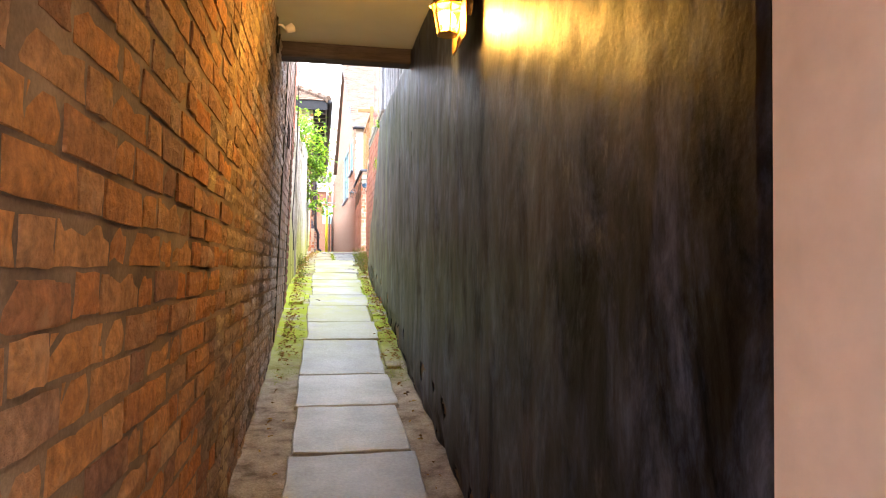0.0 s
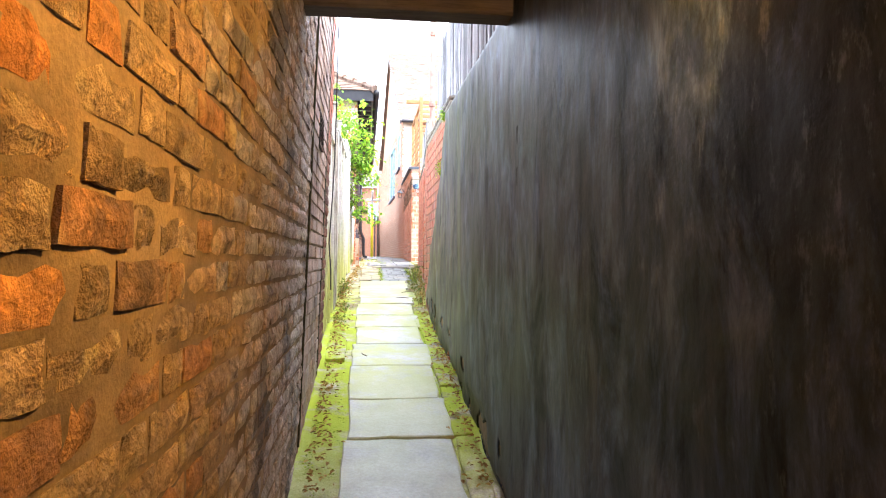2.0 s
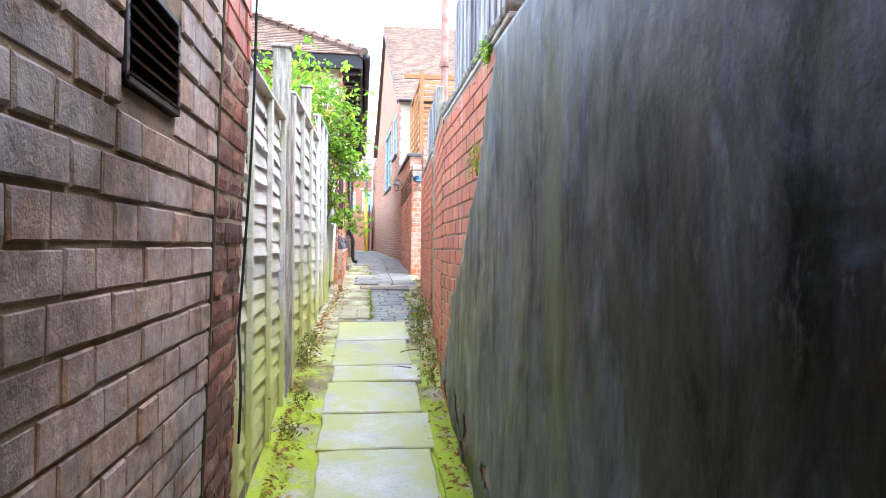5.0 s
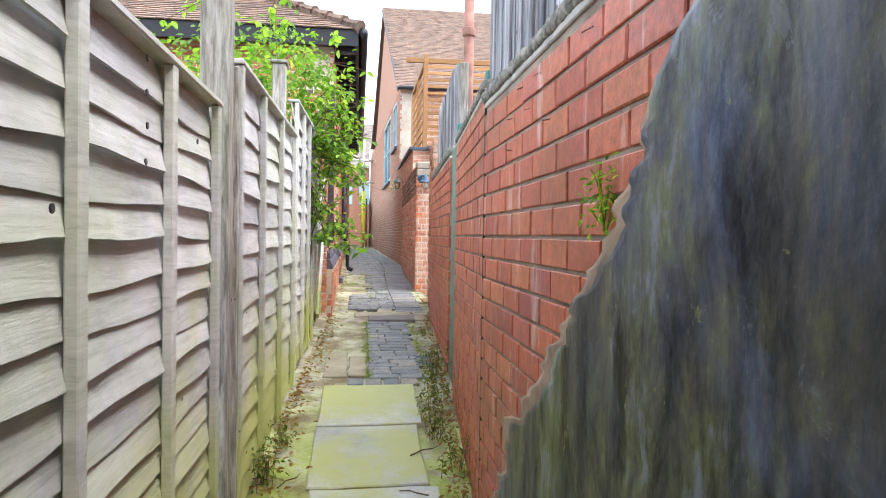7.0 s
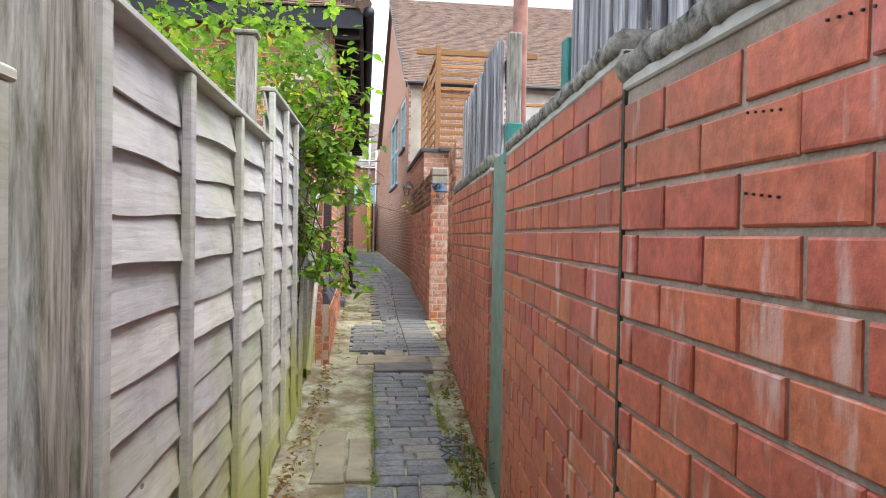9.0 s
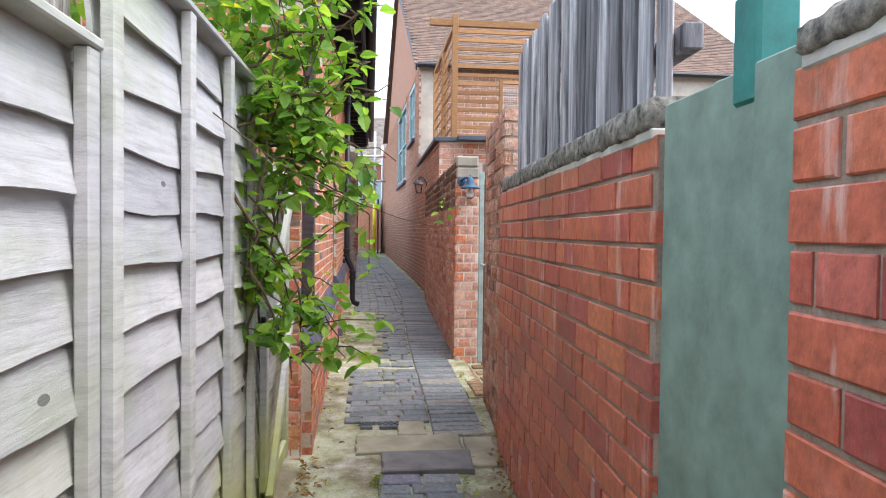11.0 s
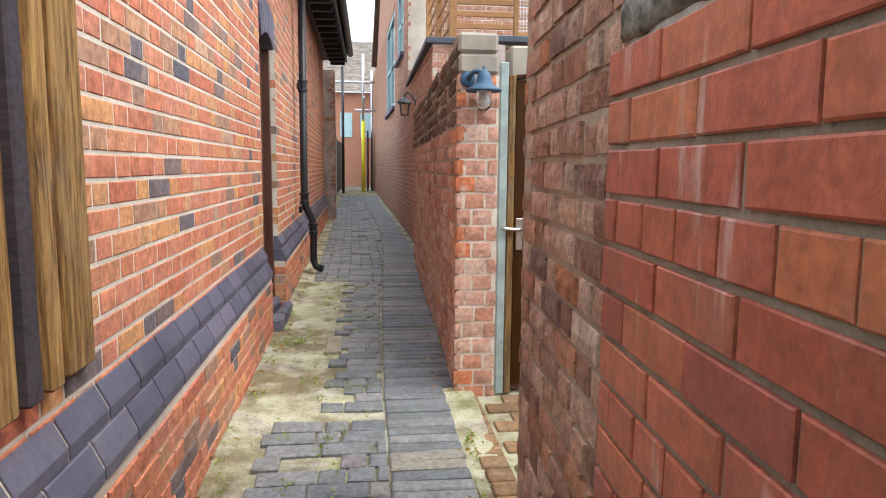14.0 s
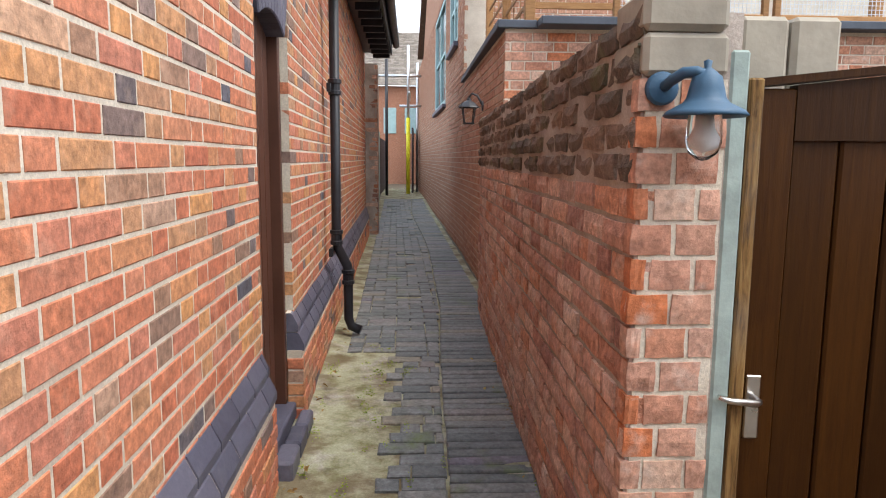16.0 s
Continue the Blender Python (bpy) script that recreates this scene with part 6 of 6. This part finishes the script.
def wander(p, to, steps, wobble, rng):
    a, b = Vector(p), Vector(to)
    off = Vector((0, 0, 0))
    out = [a]
    for i in range(1, steps + 1):
        off += Vector([rng.uniform(-wobble, wobble) for _ in range(3)])
        t = i / steps
        out.append(a.lerp(b, t) + off * (1 - t * 0.4))
    return out


def clear_of_path(p):
    """Keeps a walker's breadth open along the alley."""
    if p.y < 11.82:
        return p.x < -0.37 and p.z > 3.25
    if p.y > 12.22:
        return p.x < -0.14 and p.z > 3.2
    edge = -0.10 + 0.40 * min(1.0, (p.y - 11.82) / 0.25) - 0.30 * max(0.0, (p.y - 12.1) / 0.12)
    return p.x < edge


def bush():
    rngb = random.Random(77)
    v = thing("climbing_shrub", "bright green leafy shrub with thin stems arching over the fence", "shrub")
    stems = [((-0.55, 11.5, 1.6), (-0.50, 11.4, 4.4)), ((-0.42, 12.0, 1.6), (-0.10, 12.05, 4.3)), ((-0.40, 12.02, 1.7), (0.02, 12.05, 4.0)), ((-0.6, 11.2, 1.6), (-0.8, 10.9, 4.3)), ((-0.42, 12.2, 1.7), (-0.30, 12.5, 4.1)),
             ((-0.42, 11.9, 3.2), (0.12, 12.05, 3.6)), ((-0.30, 12.0, 3.3), (0.06, 12.1, 2.45)), ((-0.36, 11.85, 3.2), (-0.12, 12.0, 2.50)), ((-0.34, 12.0, 3.1), (-0.06, 12.15, 2.55)), ((-0.45, 11.95, 3.3), (0.20, 12.12, 3.5)), ((-0.40, 11.95, 3.3), (0.24, 12.1, 3.1)), ((-0.40, 12.0, 3.4), (0.12, 12.15, 3.75)), ((-0.30, 12.0, 3.5), (0.18, 12.12, 3.75)), ((-0.30, 12.0, 3.3), (0.18, 12.1, 3.0)), ((-0.8, 10.9, 2.0), (-1.3, 10.3, 4.4))]
    spots = []
    bm_list = []
    for a, b in stems:
        hang = b[2] < 2.6
        path = wander(a, b, 12, 0.05, rngb)
        bm = bmesh.new()
        tube(bm, path, [0.0075 - 0.00045 * i for i in range(13)], 6)
        part("stem", bm, M_TWIG, v, smooth=True)
        for i, p in enumerate(path[3:]):
            if p.z < (2.45 if hang else 2.62):
                continue
            for _ in range(2):
                q = p + Vector((rngb.gauss(0, 0.16), rngb.gauss(0, 0.18), rngb.gauss(0, 0.12)))
                tw = bmesh.new()
                mid = p.lerp(q, 0.5) + Vector((0, 0, rngb.uniform(-0.01, 0.03)))
                if clear_of_path(q) and clear_of_path(p):
                    tube(tw, [p, mid, q], [0.004, 0.003, 0.002], 4)
                    bm_list.append(tw)
                    for t in (0.35, 0.55, 0.75, 0.95):
                        for _ in range(2):
                            s = p.lerp(q, t) + Vector((rngb.gauss(0, 0.022), rngb.gauss(0, 0.022), rngb.gauss(0, 0.02)))
                            if clear_of_path(s):
                                spots.append(s)
                else:
                    tw.free()
    joined = bmesh.new()
    for tw in bm_list:
        me = bpy.data.meshes.new("twig")
        tw.to_mesh(me)
        tw.free()
        joined.from_mesh(me)
        bpy.data.meshes.remove(me)
    tagged(part("twig_mass", joined, M_TWIG, v), kind="stuff")
    leaves("leaves", spots, 0.068, M_LEAF, v, 5)
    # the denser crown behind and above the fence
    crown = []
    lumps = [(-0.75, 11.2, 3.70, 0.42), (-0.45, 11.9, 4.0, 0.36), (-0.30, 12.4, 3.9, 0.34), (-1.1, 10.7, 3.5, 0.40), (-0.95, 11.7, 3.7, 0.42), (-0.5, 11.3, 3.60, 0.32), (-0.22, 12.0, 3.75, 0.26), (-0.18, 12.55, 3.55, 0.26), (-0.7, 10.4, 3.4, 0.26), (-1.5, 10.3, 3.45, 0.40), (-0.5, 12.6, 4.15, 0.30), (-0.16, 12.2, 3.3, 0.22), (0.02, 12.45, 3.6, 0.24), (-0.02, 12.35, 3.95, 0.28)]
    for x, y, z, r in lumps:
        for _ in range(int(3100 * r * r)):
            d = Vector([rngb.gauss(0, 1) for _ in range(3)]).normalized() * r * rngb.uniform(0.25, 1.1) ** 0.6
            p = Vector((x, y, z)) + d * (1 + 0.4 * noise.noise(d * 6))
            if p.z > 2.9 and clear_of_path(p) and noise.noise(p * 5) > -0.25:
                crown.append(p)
    leaves("crown", crown, 0.058, M_CROWN_DIM, v, 6)
    # the long shoot that reaches across the alley
    shoot = [(-0.38, 11.50, 3.34), (-0.12, 11.72, 3.14), (0.10, 11.82, 3.035), (0.27, 11.83, 2.975), (0.376, 11.82, 2.951), (0.405, 11.82, 2.966), (0.414, 11.825, 2.988), (0.415, 11.83, 3.025)]
    bm = bmesh.new()
    tube(bm, shoot, [0.0022, 0.0020, 0.0018, 0.0016, 0.0014, 0.0012, 0.0010, 0.0008], 6)
    part("shoot", bm, M_TWIG, v, smooth=True)
    tips = []
    for i, p in enumerate(shoot):
        for _ in range((3, 3, 1, 0, 1, 1, 3, 6)[i]):
            tips.append(Vector(p) + Vector((rngb.gauss(0, 0.012), rngb.gauss(0, 0.015), rngb.gauss(0, 0.012))))
    leaves("shoot_leaves", tips, 0.026, M_LEAF, v, 7, droop=20)


bush()


def tuft(name, at, r, h, n, material, label, seed, size=0.04, stalk=True):
    rngt = random.Random(seed)
    v = thing(name, label, "weed", "wild plants along the wall foot")
    x, y, z = at
    spots = []
    bm = bmesh.new()
    for _ in range(max(6, n // 14)):
        b = Vector((x + rngt.gauss(0, r * 0.3), y + rngt.gauss(0, r * 0.5), z))
        t = b + Vector((rngt.gauss(0, r * 0.5), rngt.gauss(0, r * 0.7), h * rngt.uniform(0.5, 1.1)))
        mid = b.lerp(t, 0.55) + Vector((0, 0, h * 0.12))
        tube(bm, [b, mid, t], [0.0015, 0.0012, 0.0006], 4)
        for _ in range(14):
            spots.append(b.lerp(t, rngt.uniform(0.15, 1.0)) + Vector((rngt.gauss(0, 0.02), rngt.gauss(0, 0.02), rngt.gauss(0, 0.015))))
    tagged(part("stalk_mass", bm, M_TWIG if material is M_WEED else M_LEAF, v), kind="stuff")
    leaves("foliage", spots, size, material, v, seed + 1, ratio=0.4)
    return v


for i, (x, y, r, h, n, s) in enumerate(((0.56, 9.75, 0.10, 0.30, 220, 0.03), (0.60, 9.35, 0.09, 0.20, 120, 0.03), (0.62, 10.3, 0.08, 0.22, 120, 0.03), (0.66, 10.75, 0.07, 0.26, 130, 0.035), (0.55, 8.9, 0.08, 0.12, 70, 0.025), (-0.27, 9.25, 0.07, 0.22, 140, 0.03), (-0.24, 9.75, 0.07, 0.13, 80, 0.028), (-0.22, 8.6, 0.08, 0.14, 90, 0.026), (-0.26, 8.15, 0.06, 0.10, 60, 0.025), (0.70, 11.4, 0.05, 0.07, 50, 0.022), (0.72, 12.2, 0.05, 0.09, 60, 0.024))):
    tuft("weed", (x, y, ground_z(y)), r, h, n, M_WEED, "straggly green and straw coloured weeds at the wall foot", 200 + i, s)
tuft("wall_fern", (0.615, 7.52, 2.60), 0.035, 0.13, 160, M_LEAF, "small bright green plant growing from the render edge", 300, 0.022)
tuft("wall_fern", (0.615, 7.30, 3.03), 0.04, 0.09, 70, M_LEAF, "small green seedling growing on the wall top", 302, 0.035)
tuft("moss_tuft", (-0.02, 16.2, 1.845), 0.14, 0.03, 120, M_LEAF, "low green moss and yellow weeds on the concrete", 304, 0.018)


def litter():
    rngd = random.Random(12)
    v, f = [], []
    for _ in range(2000):
        y = rngd.uniform(5.0, 13.0) if rngd.random() < 0.85 else rngd.uniform(2.0, 19.0)
        side = rngd.random() < 0.5
        edge = alley_x(y, 1) + 0.05 + abs(rngd.gauss(0, 0.06)) if side else alley_x(y, 2) - 0.04 - abs(rngd.gauss(0, 0.05))
        m = pose(edge, y, ground_z(y) + 0.022 + rngd.uniform(0, 0.012), rngd.gauss(8, 18), rngd.gauss(0, 18), rngd.uniform(0, 360))
        l = rngd.uniform(0.015, 0.04)
        k = len(v)
        v += leaf_verts(m, l, l * 0.55, 0.15 * l, rngd)
        f += [tuple(i + k for i in q) for q in LEAF_FACES]
    tagged(mesh_object("leaf_litter", v, f, M_DEAD), "dry brown fallen leaves scattered along the alley edges", "leaf litter", kind="stuff")
    tw = thing("fallen_twigs", "thin dry twigs lying on the alley floor", "twigs")
    for x, y, a, l in ((0.40, 9.5, 40, 0.22), (0.0, 6.95, 110, 0.16), (-0.2, 9.2, 60, 0.18), (0.45, 9.1, 150, 0.14), (0.55, 4.2, 80, 0.12)):
        bm = bmesh.new()
        m = pose(x, y, ground_z(y) + 0.024, slope_at(y) * 0.9, 0, a)
        tube(bm, [m @ Vector(p) for p in ((0, 0, 0), (l * 0.4, 0.01, 0.004), (l * 0.7, -0.008, 0.004), (l, 0.012, 0))], [0.004, 0.0035, 0.003, 0.0015], 6)
        part("twig", bm, M_TWIG, tw)


def moss():
    """Small green cushions in the joints and along the edges of the paving."""
    rngm = random.Random(21)
    spots = []
    for _ in range(420):
        y = rngm.choice((rngm.uniform(13.4, 18.5), rngm.uniform(4.6, 9.0), rngm.uniform(10.8, 12.8)))
        if y < 9.0:
            x = rngm.choice((rngm.gauss(-0.20, 0.03), rngm.gauss(0.51, 0.03), alley_x(y, 1) + 0.05, alley_x(y, 2) - 0.05))
        elif y < 13:
            x = rngm.choice((0.21, 0.63)) + rngm.gauss(0, 0.015)
        else:
            x = rngm.choice((rngm.gauss(-0.08, 0.04), rngm.gauss(0.22, 0.06), rngm.uniform(0.1, 0.55), alley_x(y, 2) - 0.03))
        for _ in range(16):
            yy = y + rngm.gauss(0, 0.03)
            spots.append(Vector((x + rngm.gauss(0, 0.013), yy, ground_z(yy) + rngm.uniform(0.002, 0.014))))
    tagged(leaves("moss", spots, 0.011, M_MOSS, None, 31, ratio=0.7, droop=0), "low bright green moss in the paving joints", "moss", kind="stuff")


M_MOSS = leaf_material("moss_green", [(0.0, (0.10, 0.15, 0.012)), (0.6, (0.20, 0.27, 0.02)), (1.0, (0.32, 0.36, 0.04))])
litter()
moss()

# ---- bricks of the walls ----
def west_point(y):
    return (WEST0[0] + (WEST1[0] - WEST0[0]) * (y - WEST0[1]) / (WEST1[1] - WEST0[1]), y)


for material, span, near in ((M_LAMPLIT_ORANGE, (-9.0, 2.35), (0.6, 2.6)), (M_TAN, (2.35, 3.55), (2.0, 3.9)), (M_DARK, (3.55, 99.0), (3.6, 5.5))):
    brick_face(wall_west, WEST0, west_point(5.42), -0.4, 4.5, material, 11, course=0.079, brick=0.225, joint=0.011, bond="flemish", wear=0.0065 if material is M_LAMPLIT_ORANGE else 0.009, proud=0.004, near=near, limit=200, lean=0.035, skew=0.008, lumpy=True, keep=lambda y: span[0] <= y < span[1])
brick_face(wall_west, west_point(5.43), west_point(6.58), -0.4, 4.5, M_DARKNEAT, 27, course=0.079, brick=0.225, joint=0.009, bond="flemish", wear=0.004, proud=0.003, near=(5.4, 6.6), lean=0.035, holes=[(0.40, 0.74, 2.565, 2.775)])
brick_face(wall_west, west_point(6.59), WEST1, -0.4, 2.92, M_DARKRED, 28, course=0.079, brick=0.225, joint=0.012, bond="flemish", wear=0.006, proud=0.003, near=(6.5, 7.2), lean=0.035, lumpy=True)
brick_face(wall_west, west_point(6.59), WEST1, 2.92, 4.5, M_RED, 29, course=0.079, brick=0.225, joint=0.010, bond="flemish", wear=0.004, proud=0.003, near=(6.5, 7.2), lean=0.035)
brick_face(wall_red, R2, R1, 0.5575, 3.16, M_RED, 12, course=0.0815, brick=0.23, joint=0.011, bond="garden", wear=0.0022, proud=0.0012, near=(8.8, 10.5))
brick_face(wall_red_near, (0.617, 8.83), (0.617, 6.9), 0.684, 3.10, M_RED, 13, course=0.0795, brick=0.211, joint=0.0105, bond="stretcher", phase=-0.035, wear=0.0022, proud=0.0012, near=(7.0, 8.9))
brick_face(wall_plum, R4, R3, 0.576, 3.14, M_RED, 14, course=0.0805, brick=0.222, joint=0.011, bond="garden", wear=0.0022, proud=0.0012, near=(10.8, 13.2))
brick_face(wall_old, (0.945, 14.08), (0.885, 13.16), 0.9, 3.62, M_OLD, 15, course=0.080, brick=0.205, joint=0.015, bond="flemish", wear=0.0048, proud=0.004, near=(13.1, 14.1), skew=0.008, lumpy=True)
brick_face(wall_old, (0.887, 13.148), (1.12, 13.148), 3.14, 3.62, M_OLD, 34, course=0.080, brick=0.205, joint=0.013, bond="flemish", wear=0.0048, proud=0.003, near=(13.1, 13.2), lumpy=True)
brick_face(wall_old_end, (1.19, 14.075), (0.945, 14.08), 0.9, 3.60, M_OLD, 16, course=0.080, brick=0.225, joint=0.014, bond="flemish", wear=0.0048, proud=0.004, near=(13.1, 14.3), lumpy=True)
brick_face(wall_garden, (0.985, 19.6), (0.898, 15.305), 0.96, 3.16, M_WALLB, 17, course=0.0815, brick=0.225, joint=0.013, bond="garden", wear=0.0055, proud=0.004, near=(15.2, 17.6), skew=0.006, lumpy=True)
brick_face(wall_garden, (0.985, 19.6), (0.898, 15.305), 3.1605, 3.56, M_TOPS, 30, course=0.0815, brick=0.225, joint=0.012, bond="stretcher", wear=0.014, proud=0.010, near=(15.2, 18.6), skew=0.008, lumpy=True)
brick_face(pier, (0.895, 15.30), (1.10, 15.30), 0.96, 3.38, M_PIER, 18, course=0.0815, brick=0.094, joint=0.010, bond="stretcher", wear=0.0042, proud=0.002, near=(15.0, 15.6), lumpy=True)
brick_face(wall_house_near, HW[0], HW[1], 0.951, 4.95, M_HOUSE, 19, course=0.0678, brick=0.205, joint=0.0115, bond="flemish", wear=0.0016, proud=0.001, near=(14.6, 16.6), top=lambda y: 4.06 if y < 14.56 else 9.0)
brick_face(wall_house_near, (-0.485, 13.045), (-0.192, 13.045), 1.8, 4.04, M_HOUSE, 36, course=0.0678, brick=0.205, joint=0.0115, bond="flemish", wear=0.0016, proud=0.001, follow=False)
brick_face(wall_house_south, (-3.0, 14.555), (-0.215, 14.555), 3.0, 4.9, M_HOUSE, 35, course=0.0678, brick=0.205, joint=0.0115, bond="flemish", wear=0.0016, proud=0.001, follow=False)
brick_face(wall_house_far, HW[2], HW[3], 0.951, 4.95, M_HOUSE, 20, course=0.0678, brick=0.205, joint=0.0115, bond="flemish", wear=0.0016, proud=0.001, near=(17.2, 18.6))
brick_face(wall_over_door, HW[1], HW[2], 4.002, 4.95, M_HOUSE, 21, course=0.0678, brick=0.205, joint=0.0115, bond="flemish", wear=0.0016, proud=0.001, near=(16.5, 17.3))
brick_face(wall_ext_side, HE[1], HE[0], 1.0, 4.24, M_HOUSER, 22, course=0.0775, brick=0.225, joint=0.011, bond="flemish", wear=0.004, proud=0.003, near=(19.0, 21.2))
brick_face(wall_ext_front, HE[0], (6.0, 19.30), 2.4, 4.24, M_PIER, 23, course=0.0775, brick=0.225, joint=0.011, bond="flemish", wear=0.003, proud=0.002, near=(19.0, 19.6))
brick_face(wall_east_house, HE[2], HE[1], 1.0, 6.4, M_HOUSER, 24, course=0.0775, brick=0.225, joint=0.011, bond="flemish", wear=0.004, proud=0.003, near=(23.0, 24.8),
           holes=[(LEN_E - (w[1] - 23.4), LEN_E - (w[0] - 23.4), w[2], w[3]) for w in (WIN1, WIN2)])
brick_face(plinth_near, (HW[0][0] + 0.055, 13.12), (HW[1][0] + 0.055, 16.47), 1.05, 2.235, M_HOUSE, 25, course=0.0678, brick=0.205, joint=0.010, bond="flemish", wear=0.003, proud=0.002, near=(13.1, 16.5))
brick_face(plinth_far, (HW[2][0] + 0.055, 17.16), (HW[3][0] + 0.055, 25.0), 1.05, 2.235, M_HOUSE, 26, course=0.0678, brick=0.205, joint=0.010, bond="flemish", wear=0.003, proud=0.002, near=(17.1, 19.0))
brick_face(plinth_far, (-0.245, 17.156), (-0.157, 17.156), 1.05, 2.235, M_HOUSE, 33, course=0.0678, brick=0.205, joint=0.010, bond="stretcher", wear=0.003, proud=0.001, near=(17.0, 17.3))
